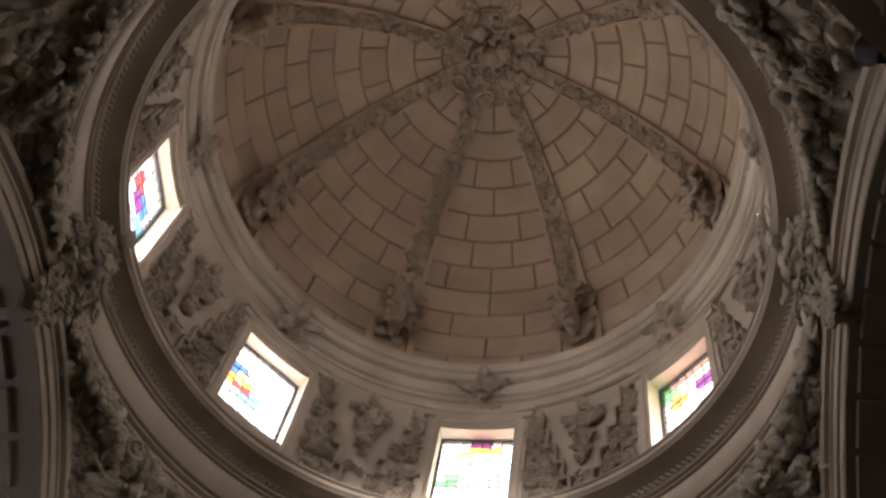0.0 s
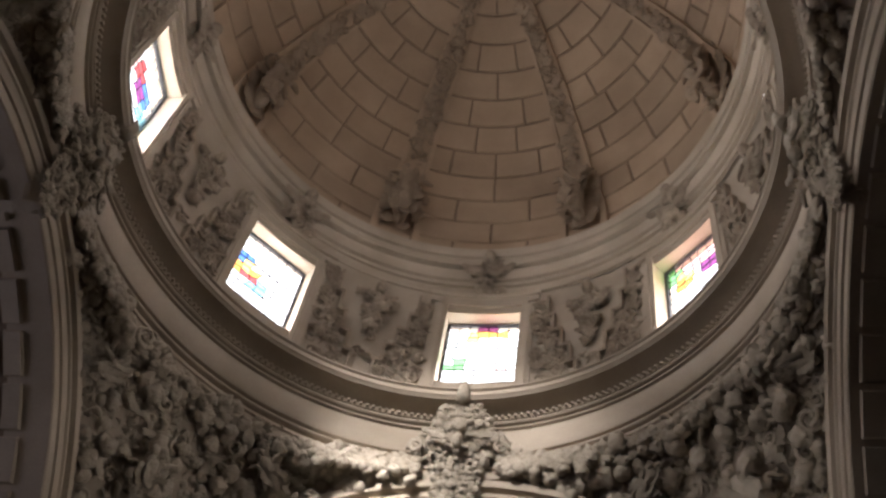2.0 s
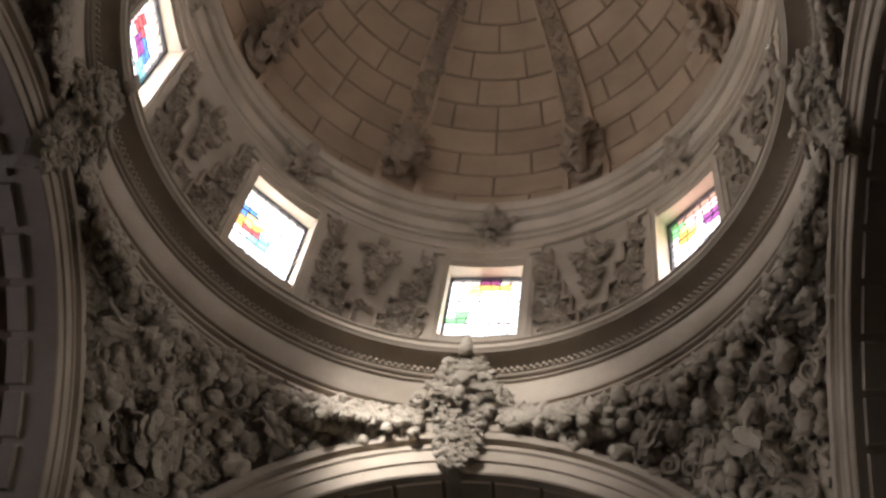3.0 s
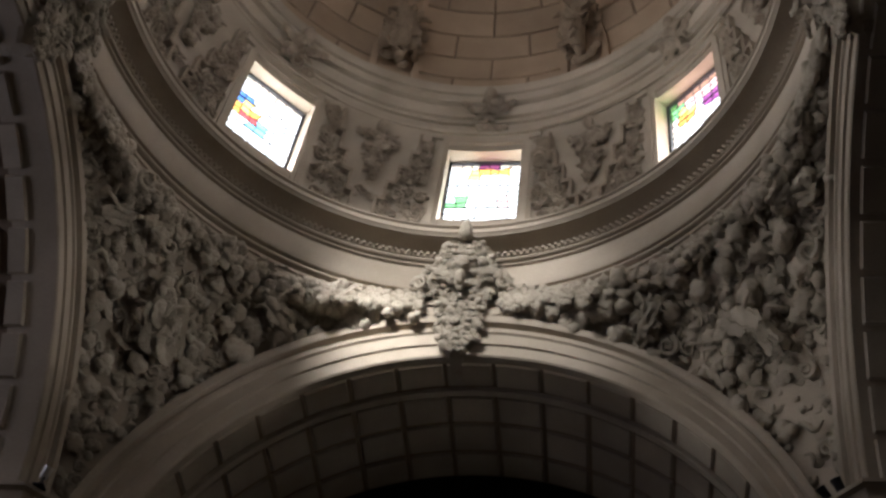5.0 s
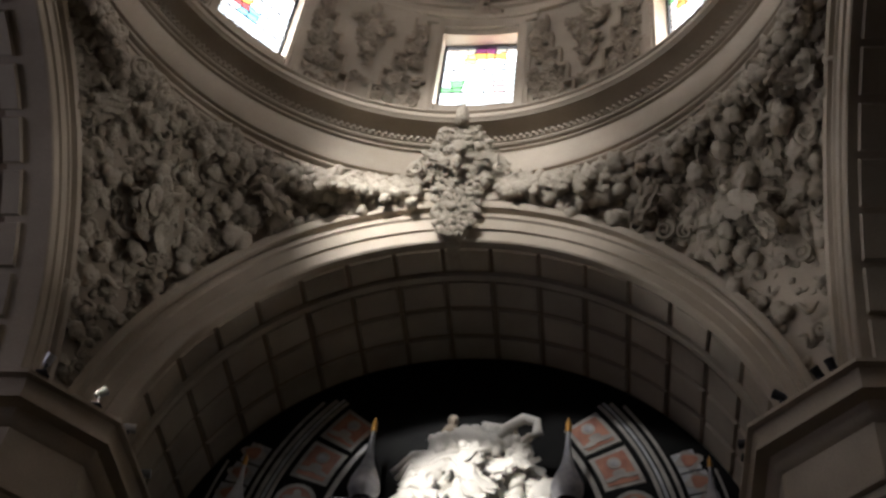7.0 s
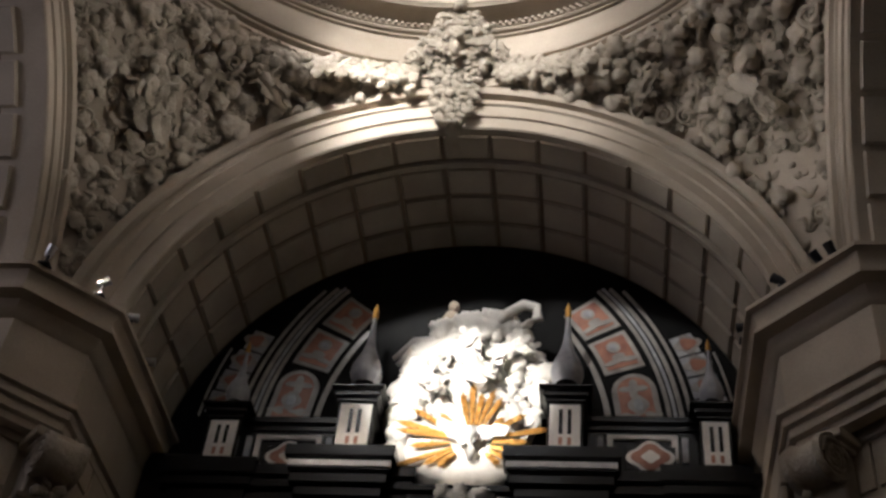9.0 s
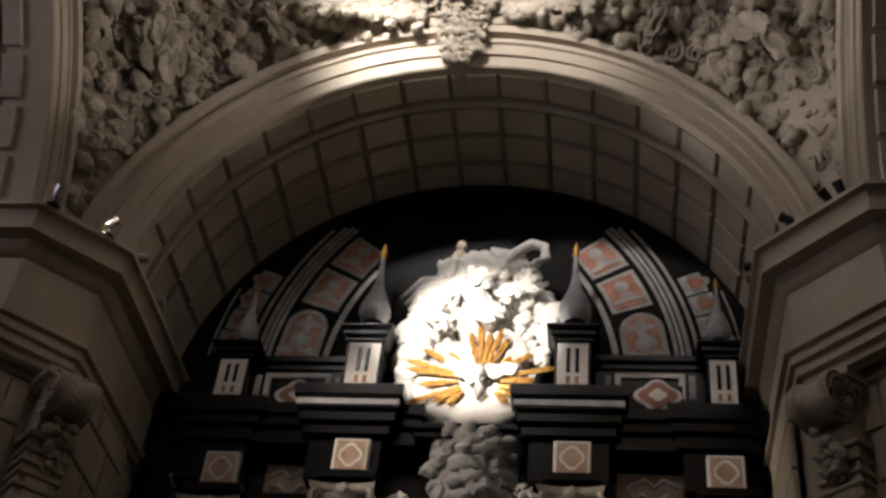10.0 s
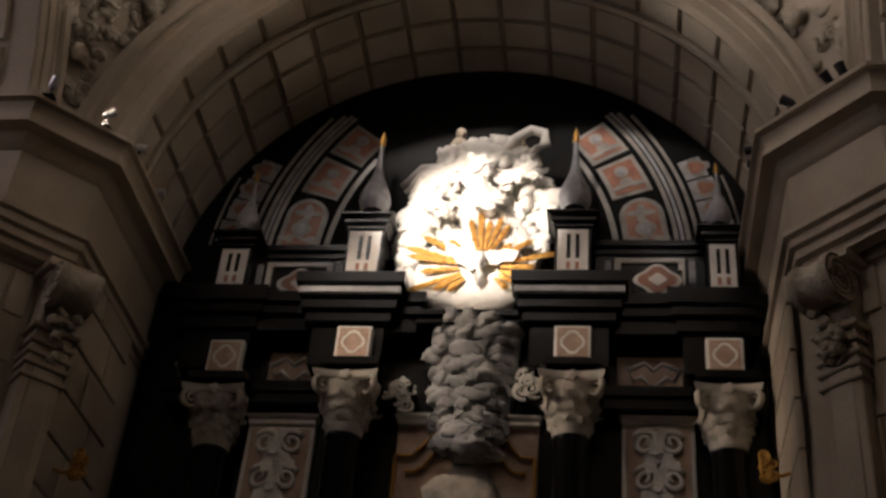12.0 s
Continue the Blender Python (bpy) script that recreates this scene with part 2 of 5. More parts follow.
acc.grid([[dome_at(360 * i / 96, 90 * j / 24, -0.03) for i in range(96)] for j in range(25)], close_u=True)
part("backing", acc, JOINT, dome, smooth=True)

# pendentives
RHO = math.hypot(HALF, ARCH_OUT)


def pendentive_rows(nu, nv, lift=0.0):
    """Rows from the ring down to the two arches' backs, on a sphere; quadrant between +x and +y."""
    rows = []
    for j in range(nv + 1):
        row = []
        for i in range(nu + 1):
            a = radians(90 * i / nu)
            m = max(math.sin(a), math.cos(a))
            r_low = min(HALF / m, RHO)
            r_top = 4.36
            r = r_top + (r_low - r_top) * (j / nv)
            r = max(r, r_top)
            z = SPRING + math.sqrt(max(RHO ** 2 - r * r, 0))
            p = Vector((r * math.sin(a), r * math.cos(a), z))
            nrm = (Vector((0, 0, SPRING)) - p).normalized()
            row.append(p + nrm * lift)
        rows.append(row)
    return rows


for k in range(4):
    acc = Acc().grid(pendentive_rows(40, 20))
    ob = part("wall_pendentive_%d" % (k + 1), acc, PLASTER, smooth=True)
    tagged(spun(ob, -90 * k), "curved cream stone pendentive under the dome", "pendentive", kind="structure")


# arches and bays
def arc(r, y, n=48, z=SPRING, x=0.0):
    return [(x - r * math.cos(math.pi * i / n), y, z + r * math.sin(math.pi * i / n)) for i in range(n + 1)]


# the opening over the altar is wider and set a little off the crossing's axis
ALTAR_X, ALTAR_Z, ALTAR_R = 0.156, 9.92, 3.72


for name in ("altar", "west", "east", "nave"):
    d, turn = DEPTH[name], TURN[name]
    in_r = {"west": 3.74, "altar": ALTAR_R}.get(name, ARCH_R)
    ax, az = (ALTAR_X, ALTAR_Z) if name == "altar" else (0.0, SPRING)
    deep = 4.2 if name == "east" else in_r + 0.05
    arch = spun(thing("trim_arch_" + name, "moulded cream stone arch of the crossing", "arch", kind="structure"), turn)
    k = (ARCH_OUT - in_r) / 0.7
    prof = [(in_r + dr * k, HALF - p) for dr, p in ((0, -0.5), (0, 0.05), (0.02, 0.07), (0.2, 0.07), (0.21, 0.10), (0.4, 0.10), (0.42, 0.13), (0.47, 0.13), (0.5, 0.09), (0.55, 0.09), (0.57, 0.17), (0.68, 0.19), (0.7, 0.17), (0.72, -0.1))]
    if name == "altar":
        prof[0] = (in_r + 0.06, HALF + 0.07)
        prof.insert(1, (in_r, HALF + 0.06))
    if name == "east":
        prof = [(deep + 0.1, HALF + 0.5)] + prof
    acc = Acc()
    rows = []
    for r, y in prof:
        q = 1 - min(max((r - in_r) / (ARCH_OUT - in_r), 0), 1)
        rows.append(arc(r, y, z=SPRING + (az - SPRING) * q, x=ax * q))
    acc.grid(rows)
    part("archivolt", acc, PLASTER, arch, angle=35)
    acc = Acc().grid([arc(deep, HALF + 0.1, z=az, x=ax), arc(deep, HALF + d, z=az, x=ax)])
    part("vault_shell", acc, PLASTER if name == "nave" else JOINT, arch, smooth=True)
    for e in (-1, 1):
        face = ax + e * (deep + 0.01)
        acc = Acc().box(min(face, e * 4.9), max(face, e * 4.9), HALF, HALF + d, 0, SPRING + 0.02)
        part("side_wall", acc, PLASTER, arch)
    acc = Acc().box(-4.7, 4.7, HALF + d, HALF + d + 0.3, 0, 15)
    part("end_wall", acc, PLASTER, arch)
for k in range(4):
    acc = Acc()
    p = [(3.7, 4.5), (4.5, 3.7), (4.7, 3.7), (4.7, 4.7), (3.7, 4.7)]
    acc.grid([[(x, y, z) for x, y in p] for z in (0, SPRING + 0.1)], close_u=True)
    tagged(spun(part("wall_pier_%d" % (k + 1), acc, PLASTER), -90 * k), "cream stone crossing pier with a chamfered face", "pier", kind="structure")

# great cornice round the piers
LEDGE = 10.35
CORNICE = [(o, LEDGE - d) for o, d in ((0, 0), (0, 0.05), (0.06, 0.07), (0.09, 0.14), (0.1, 0.2), (0.1, 0.27), (0.06, 0.28), (0.06, 0.33), (0.2, 0.36), (0.24, 0.5), (0.3, 0.55), (0.3, 1.2), (0.2, 1.24), (0.2, 1.3),
                                      (0.25, 1.32), (0.25, 1.42), (0.3, 1.44), (0.3, 1.54), (0.36, 1.56), (0.36, 1.64), (0.48, 1.66))]


def run(line, profile, closed=False):
    """A moulding along a plan line; the profile's first number is the set-back to the line's left."""
    acc = Acc()
    pts = [Vector(p) for p in line]
    rows = []
    for off, z in profile:
        row = []
        for i, p in enumerate(pts):
            d0 = (p - pts[i - 1]).normalized() if i else (pts[1] - p).normalized()
            d1 = (pts[i + 1] - p).normalized() if i < len(pts) - 1 else d0
            n0, n1 = Vector((-d0.y, d0.x)), Vector((-d1.y, d1.x))
            b = (n0 + n1) / max(1 + n0.dot(n1), 0.2)
            q = p + b * off
            row.append((q.x, q.y, z))
        rows.append(row)
    return acc.grid(rows)


for k in range(4):
    d1, d2 = (DEPTH["altar"], DEPTH["east"]) if k == 0 else (DEPTH["east"], DEPTH["nave"]) if k == 1 else (DEPTH["nave"], DEPTH["west"]) if k == 2 else (DEPTH["west"], DEPTH["altar"])
    line = [(HALF + d2, 3.31), (4.13, 3.31), (3.33, 4.11), (3.33, HALF + d1)] if k else [(HALF + d2, 3.07), (4.27, 3.07), (3.33, 4.06), (3.33, HALF + d1)]
    acc = run(line, [(-o, z) for o, z in CORNICE])
    corn = part("trim_great_cornice_%d" % (k + 1), acc, PLASTER, angle=35)
    tagged(spun(corn, -90 * k), "deep moulded stone cornice round the crossing pier", "cornice", kind="structure")

# the bright sky outside the drum
sky_mat, sn, sl, sb = base_material("bright_sky")
em = sn.new("ShaderNodeEmission")
em.inputs["Color"].default_value, em.inputs["Strength"].default_value = (0.96, 0.97, 1.0, 1), 4.5
sl.new(em.outputs[0], sn["Material Output"].inputs["Surface"])
tagged(part("backdrop_sky", lathe([(7.0, 15.3), (7.0, 23.0), (5.5, 28.0)], n=64), sky_mat, smooth=True), "bright white sky outside the drum windows", "sky", kind="structure")

# ---- carved ornament ----
def ico(sub=2):
    bm = bmesh.new()
    bmesh.ops.create_icosphere(bm, subdivisions=sub, radius=1)
    bm.verts.index_update()
    v = np.array([p.co[:] for p in bm.verts])
    f = [tuple(p.index for p in q.verts) for q in bm.faces]
    bm.free()
    return v, f


ICO2, ICO3 = ico(2), ico(3)


def bumps(v, freq, seed):
    return np.array([noise.noise(Vector(p) * freq + Vector((seed * 7.3, seed * 3.1, seed))) for p in v])


def puff(seed):
    """A billowing cloud lump."""
    v, f = ICO3
    d = 1 + 0.7 * np.abs(bumps(v, 1.7, seed)) + 0.45 * np.abs(bumps(v, 3.6, seed + 5)) - 0.25
    return v * d[:, None] * [1, 1, 0.75], f


def leaf(seed):
    """A thick curling leaf with a ribbed, lobed face."""
    v, f = ICO3
    x, y, z = v.T.copy()
    w = 0.42 * (1 + 0.25 * np.sin(9 * x + seed))
    y2 = y * w
    z2 = z * 0.16 + 0.35 * x * x + 0.07 * np.cos(14 * y) * (z > 0) - 0.1
    return np.stack([x, y2 + 0.2 * np.sin(1.5 * x + seed), z2], 1), f


def tube(path, radii, sides=8):
    """A tapered tube with closed ends along a path."""
    pts = [Vector(p) for p in path]
    rows = []
    for i, p in enumerate(pts):
        d = (pts[min(i + 1, len(pts) - 1)] - pts[max(i - 1, 0)]).normalized()
        a = d.orthogonal().normalized() if abs(d.z) > 0.95 else d.cross(Vector((0, 0, 1))).normalized()
        b = d.cross(a)
        rows.append([p + (a * math.cos(2 * math.pi * k / sides) + b * math.sin(2 * math.pi * k / sides)) * radii[i] for k in range(sides)])
    n = len(rows)
    f = [(j * sides + i, j * sides + (i + 1) % sides, (j + 1) * sides + (i + 1) % sides, (j + 1) * sides + i) for j in range(n - 1) for i in range(sides)]
    f += [tuple(range(sides))[::-1], tuple((n - 1) * sides + i for i in range(sides))]
    return np.array([q[:] for r in rows for q in r]), f


def curl(seed, turns=1.6):
    """A scroll that winds into a volute."""
    p, r = [], []
    for i in range(26):
        k = i / 25
        a = k * turns * 2 * math.pi + seed
        q = 1.0 - 0.82 * k
        p.append((q * math.cos(a), q * math.sin(a), 0.25 * k))
        r.append(0.26 * (1 - 0.55 * k))
    return tube(p, r, 8)


def wisp(seed):
    """A bent strand of drapery or foliage."""
    rnd = random.Random(seed)
    a, b = rnd.uniform(-1, 1), rnd.uniform(1.5, 3)
    p = [(-1 + 2 * i / 14, 0.45 * math.sin(b * i / 14 * 2 + a), 0.18 * math.sin(math.pi * i / 14)) for i in range(15)]
    return tube(p, [0.06 + 0.22 * math.sin(math.pi * min(max(i / 14, 0.05), 0.95)) for i in range(15)], 7)


def rosette(seed):
    """A flower of five petals round a boss."""
    v, f = ICO3
    a = np.arctan2(v[:, 1], v[:, 0])
    d = 0.75 + 0.3 * np.abs(np.cos(2.5 * a + seed)) * np.hypot(v[:, 0], v[:, 1])
    w = v * d[:, None]
    w[:, 2] = v[:, 2] * 0.42 - 0.18 * np.exp(-((np.hypot(v[:, 0], v[:, 1]) - 0.38) / 0.14) ** 2) * (v[:, 2] > 0)
    return w, f


def head_lump(seed):
    """A plain rounded head with a tuft of locks, no features."""
    v, f = ICO3
    d = 1 + 0.2 * np.abs(bumps(v, 4.0, seed)) * (v[:, 1] > 0.05) + 0.05 * bumps(v, 2.0, seed)
    return v * d[:, None] * [0.8, 1, 0.85], f


SHAPES = {"puff": [puff(i) for i in range(7)], "leaf": [leaf(i * 1.3) for i in range(6)], "curl": [curl(i * 1.1) for i in range(5)],
          "wisp": [wisp(i) for i in range(6)], "rosette": [rosette(i) for i in range(3)], "head": [head_lump(i) for i in range(4)]}
SHAPES["curl"] += [(v * [-1, 1, 1], f) for v, f in SHAPES["curl"]]


def frame_at(p, n, spin=0.0, up=(0, 0, 1)):
    """A pose at p whose z axis points along n and whose y axis points up, then spun."""
    n = Vector(n).normalized()
    x = Vector(up).cross(n)
    x = x.normalized() if x.length > 1e-4 else n.orthogonal().normalized()
    y = n.cross(x)
    m = Matrix((x, y, n)).transposed().to_4x4()
    m.translation = p
    return m @ Matrix.Rotation(spin, 4, "Z")


def stamp(acc, shape, m, sx, sy=None, sz=None):
    v, f = shape
    q = np.asarray(v) * [sx, sy or sx, sz or sx]
    w = np.array(m)
    acc.add(q @ w[:3, :3].T + w[:3, 3], f)


def scatter(acc, place, n, sizes, kinds, rnd, upright=False):
    """Strews carved shapes over a surface; place(rnd) gives a point and a normal, or None."""
    names = [k for k, c in kinds.items() for _ in range(c)]
    for _ in range(n):
        got = place(rnd)
        if got is None:
            continue
        p, nn = got
        k = rnd.choice(names)
        s = sizes[0] * (sizes[1] / sizes[0]) ** (rnd.random() ** 1.4)
        spin = rnd.gauss(0, 0.5) if upright or k == "head" else rnd.uniform(0, 6.28)
        m = frame_at(Vector(p) + Vector(nn) * s * rnd.uniform(0.0, 0.35), Vector(nn) + Vector([rnd.gauss(0, 0.22) for _ in range(3)]), spin)
        stamp(acc, rnd.choice(SHAPES[k]), m, s, s * rnd.uniform(0.75, 1.1), s * rnd.uniform(0.7, 1.0))


SHARED = {k: [None] * len(v) for k, v in SHAPES.items()}


def piece(name, kind, i, m, s, material, parent):
    """One larger carved shape as an object of its own; alike shapes share a mesh."""
    if SHARED[kind][i] is None or SHARED[kind][i].materials[0] != material:
        v, f = SHAPES[kind][i]
        SHARED[kind][i] = fix(Acc().add(v, f).mesh(name, material, True))
    ob = new(name, SHARED[kind][i])
    ob.parent = parent
    ob.matrix_basis = m @ Matrix.Diagonal((*s, 1))
    return ob


# ---- relief of the pendentives ----
def pend_point(a, k):
    """On the pendentive between +x and +y: a, degrees from +y; k, 0 at the ring to 1 at the arches."""
    a = radians(a)
    low = min(HALF / max(math.sin(a), math.cos(a)), RHO - 0.04)
    top = 4.36
    if low - top < 0.05:
        return None
    r = top + (low - top) * k
    p = Vector((r * math.sin(a), r * math.cos(a), SPRING + math.sqrt(max(RHO ** 2 - r * r, 0))))
    return p, (Vector((0, 0, SPRING)) - p).normalized(), low - top


def pend_place(rnd):
    a = 45 + 45 * rnd.uniform(-1, 1) * (1 - 0.35 * rnd.random())
    got = pend_point(a, rnd.uniform(0.0, 0.97))
    if got is None or got[0].z < LEDGE + 0.02 or rnd.random() > got[2] / 1.1:
        return None
    return got[0], got[1]


def figure(acc, m, h, rnd):
    """A plain draped form without features: body, head, folds and a raised arm."""
    acc.add(*(lambda v, f: (np.array([(m @ Vector(p))[:] for p in v]), f))(*tube([(0.02 * h, -0.52 * h, 0.08 * h), (-0.03 * h, -0.25 * h, 0.12 * h), (0.02 * h, 0.02 * h, 0.14 * h), (0, 0.25 * h, 0.14 * h), (0.02 * h, 0.36 * h, 0.15 * h)], [0.07 * h, 0.13 * h, 0.1 * h, 0.13 * h, 0.05 * h], 10)))
    stamp(acc, SHAPES["head"][0], m @ Matrix.Translation((0.03 * h, 0.43 * h, 0.17 * h)), 0.075 * h)
    for i in range(14):
        q = m @ Matrix.Translation((rnd.uniform(-0.16, 0.16) * h, rnd.uniform(-0.42, 0.3) * h, rnd.uniform(0.12, 0.24) * h)) @ Matrix.Rotation(1.57 + rnd.gauss(0, 0.5), 4, "Z") @ Matrix.Rotation(rnd.gauss(0, 0.5), 4, "X")
        stamp(acc, SHAPES["leaf"][i % 6], q, 0.2 * h, 0.2 * h, 0.16 * h)
    for e in (-1, 1):
        q = m @ Matrix.Translation((e * 0.2 * h, 0.2 * h, 0.18 * h)) @ Matrix.Rotation(e * 0.7, 4, "Z")
        stamp(acc, SHAPES["wisp"][1], q, 0.16 * h, 0.1 * h, 0.14 * h)


def pendentive_relief(seed, turn, near):
    rnd = random.Random(seed)
    t = thing("pendentive_relief", "crowded stucco relief of clouds, heads, fruit and foliage on the pendentive", "stucco relief", "pendentive reliefs")
    spun(t, turn)
    acc = Acc()
    scatter(acc, pend_place, 1050 if near else 450, (0.055, 0.125), {"puff": 5, "leaf": 5, "curl": 3, "wisp": 2, "rosette": 1, "head": 1}, rnd)
    scatter(acc, pend_place, 900 if near else 300, (0.04, 0.07), {"puff": 4, "leaf": 4, "curl": 2, "wisp": 3, "head": 1}, rnd)
    for i in range(110):
        a = radians(14 + 62 * i / 109 + rnd.gauss(0, 0.3))
        for _ in range(3):
            s = rnd.uniform(0.05, 0.1)
            r = rnd.uniform(4.36, 4.5)
            stamp(acc, rnd.choice(SHAPES["puff"] + SHAPES["head"] + SHAPES["leaf"]), frame_at((r * math.sin(a), r * math.cos(a), 14.32 - (r - 4.36) * 0.7 + rnd.gauss(0, 0.04)), (-math.sin(a), -math.cos(a), -0.8), rnd.uniform(0, 6.3)), s)
    tagged(part("cloud_bank", acc, STUCCO, t, smooth=True), kind="stuff")
    count, tries = 0, 0
    while count < (130 if near else 40) and tries < 1200:
        tries += 1
        got = pend_place(rnd)
        if got is None:
            continue
        k = rnd.choice(("puff", "head", "leaf", "leaf", "curl", "wisp", "puff", "puff", "wisp"))
        s = rnd.uniform(0.09, 0.15)
        m = frame_at(got[0] + got[1] * s * 0.7, got[1] + Vector([rnd.gauss(0, 0.2) for _ in range(3)]), rnd.gauss(0, 0.7))
        piece({"puff": "cloud_puff", "head": "carved_head", "leaf": "carved_leaf", "curl": "scroll", "rosette": "rosette", "wisp": "drapery_fold"}[k], k, rnd.randrange(len(SHAPES[k])), m, (s, s, s * 0.9), STUCCO, t)
        count += 1
    for a, k, h, spin in ((45, 0.5, 0.95, 0.5), (31, 0.5, 0.6, -0.8), (60, 0.45, 0.65, 0.9)):
        p, n, _ = pend_point(a, k)
        acc = Acc()
        figure(acc, frame_at(p + n * 0.1, n, spin), h, rnd)
        part("draped_figure", acc, STUCCO, t, smooth=True)
    return t


pendentive_relief(11, 0, True)
pendentive_relief(23, 90, True)
pendentive_relief(35, -90, False)
pendentive_relief(47, 180, False)


# ---- keystone ornaments over the four arches ----
def keystone(turn, seed):
    rnd = random.Random(seed)
    t = spun(thing("keystone_ornament", "carved stucco cartouche of scrolls and foliage over the arch", "stucco ornament", "keystone ornaments"), turn)

    def width(z):
        return float(np.interp(z, [13.55, 13.8, 14.2, 14.5, 14.75, 14.95, 15.2, 15.5, 15.62, 15.8], [0.05, 0.24, 0.31, 0.34, 0.62, 0.66, 0.42, 0.24, 0.1, 0.05]))

    def front(x, z):
        return float(np.interp(z, [13.5, 14.3, 14.6, 15.4, 15.9], [4.26, 4.2, 4.1, 4.0, 3.94])) + 0.35 * x * x

    rows = []
    for j in range(19):
        z = 13.6 + 2.15 * j / 18
        w = width(z) * 0.9
        row = [(w * (i / 6 - 1), front(w * (i / 6 - 1), z) + 0.06 + 0.12 * abs(i / 6 - 1) ** 2, z) for i in range(13)]
        rows.append(row)
    acc = Acc().grid(rows)
    acc.grid([rows[0], [(x, y + 0.5, z) for x, y, z in rows[0]]]).grid([rows[-1], [(x, y + 0.3, z) for x, y, z in rows[-1]]])
    acc.grid([[r[0] for r in rows], [(r[0][0], 4.5, r[0][2]) for r in rows]]).grid([[r[-1] for r in rows], [(r[-1][0], 4.5, r[-1][2]) for r in rows]])
    part("cartouche", acc, STUCCO, t, smooth=True)

    def place(r):
        z = r.uniform(13.6, 15.6)
        x = width(z) * r.uniform(-1, 1)
        return Vector((x, front(x, z) + 0.05, z)), Vector((0.5 * x, -1, -0.15)).normalized()

    acc = Acc()
    scatter(acc, place, 620, (0.03, 0.075), {"puff": 3, "leaf": 5, "curl": 3, "wisp": 2, "rosette": 1}, rnd)
    tagged(part("foliage", acc, STUCCO, t, smooth=True), kind="stuff")
    part("finial", Acc().add(*tube([(0, 3.98, 15.5), (0, 3.95, 15.62), (0, 3.94, 15.74), (0, 3.94, 15.84), (0, 3.94, 15.95)], [0.09, 0.11, 0.09, 0.05, 0.01], 10)), STUCCO, t, smooth=True)
    for e in (-1, 1):
        m = frame_at((e * 0.3, 3.98, 14.78), (e * 0.2, -1, -0.3), e * 0.4)
        piece("scroll", "leaf", 2, m, (0.2, 0.13, 0.2), STUCCO, t)
        m = frame_at((e * 0.56, 4.12, 14.7), (e * 0.3, -1, -0.2), 0)
        piece("scroll", "curl", 0 if e > 0 else 5, m, (0.11, 0.11, 0.11), STUCCO, t)
    m = frame_at((0, 3.95, 14.98), (0, -1, -0.3), 0)
    piece("rosette", "rosette", 1, m, (0.11, 0.11, 0.11), STUCCO, t)
    m = frame_at((0, 3.98, 14.66), (0, -1, -0.2), 0)
    piece("carved_head", "head", 1, m, (0.09, 0.12, 0.1), STUCCO, t)
    # festoons that run from the cartouche down both sides of the arch
    for e in (-1, 1):
        acc = Acc()
        for i in range(46):
            k = i / 45
            a = e * (7 + 17 * k)
            r = 4.39 + 0.02 * k
            z = 14.5 - 0.17 * k + rnd.gauss(0, 0.05)
            for _ in range(5):
                s = rnd.uniform(0.045, 0.09)
                p = Vector((r * math.sin(radians(a)), r * math.cos(radians(a)) - 0.12, z + rnd.gauss(0, 0.07)))
                kind = rnd.choice(("puff", "head", "leaf", "puff", "rosette"))
                stamp(acc, rnd.choice(SHAPES[kind]), frame_at(p, (rnd.gauss(0, 0.3), -1, rnd.gauss(0, 0.3)), rnd.uniform(0, 6.3)), s)
        tagged(part("festoon", acc, STUCCO, t, "thick stucco festoon of fruit and leaves", smooth=True), kind="stuff")


for k in range(4):
    keystone(-90 * k, 60 + k)

# bead course under the lip of the ring
bead = Acc()
for i in range(300):
    a = radians(1.2 * i)
    bead.box(4.205 * math.sin(a) - 0.02, 4.205 * math.sin(a) + 0.02, 4.205 * math.cos(a) - 0.02, 4.205 * math.cos(a) + 0.02, 15.425, 15.47)
tagged(part("bead_course", bead, PLASTER, ring), kind="stuff")


# ---- drum: window surrounds and relief panels ----
def on_drum(a, z, lift=0.0):
    r = DRUM_R - lift
    return Vector((DRUM_X + r * math.sin(radians(a)), r * math.cos(radians(a)), z))


def drum_strip(acc, a0, a1, z0, z1, depth):
    """A raised flat strip that follows the drum's curve."""
    n = max(2, int(abs(a1 - a0) / 2) + 1)
    f, b = [], []
    for z in (z0, z1):
        f.append([on_drum(a0 + (a1 - a0) * i / n, z, depth) for i in range(n + 1)])
        b.append([on_drum(a0 + (a1 - a0) * i / n, z, -0.01) for i in range(n + 1)])
    acc.grid([b[0], f[0], f[1], b[1]])
    acc.add([f[0][0], f[1][0], b[1][0], b[0][0]], [(0, 1, 2, 3)])
    acc.add([f[0][-1], f[1][-1], b[1][-1], b[0][-1]], [(0, 1, 2, 3)])
    return acc


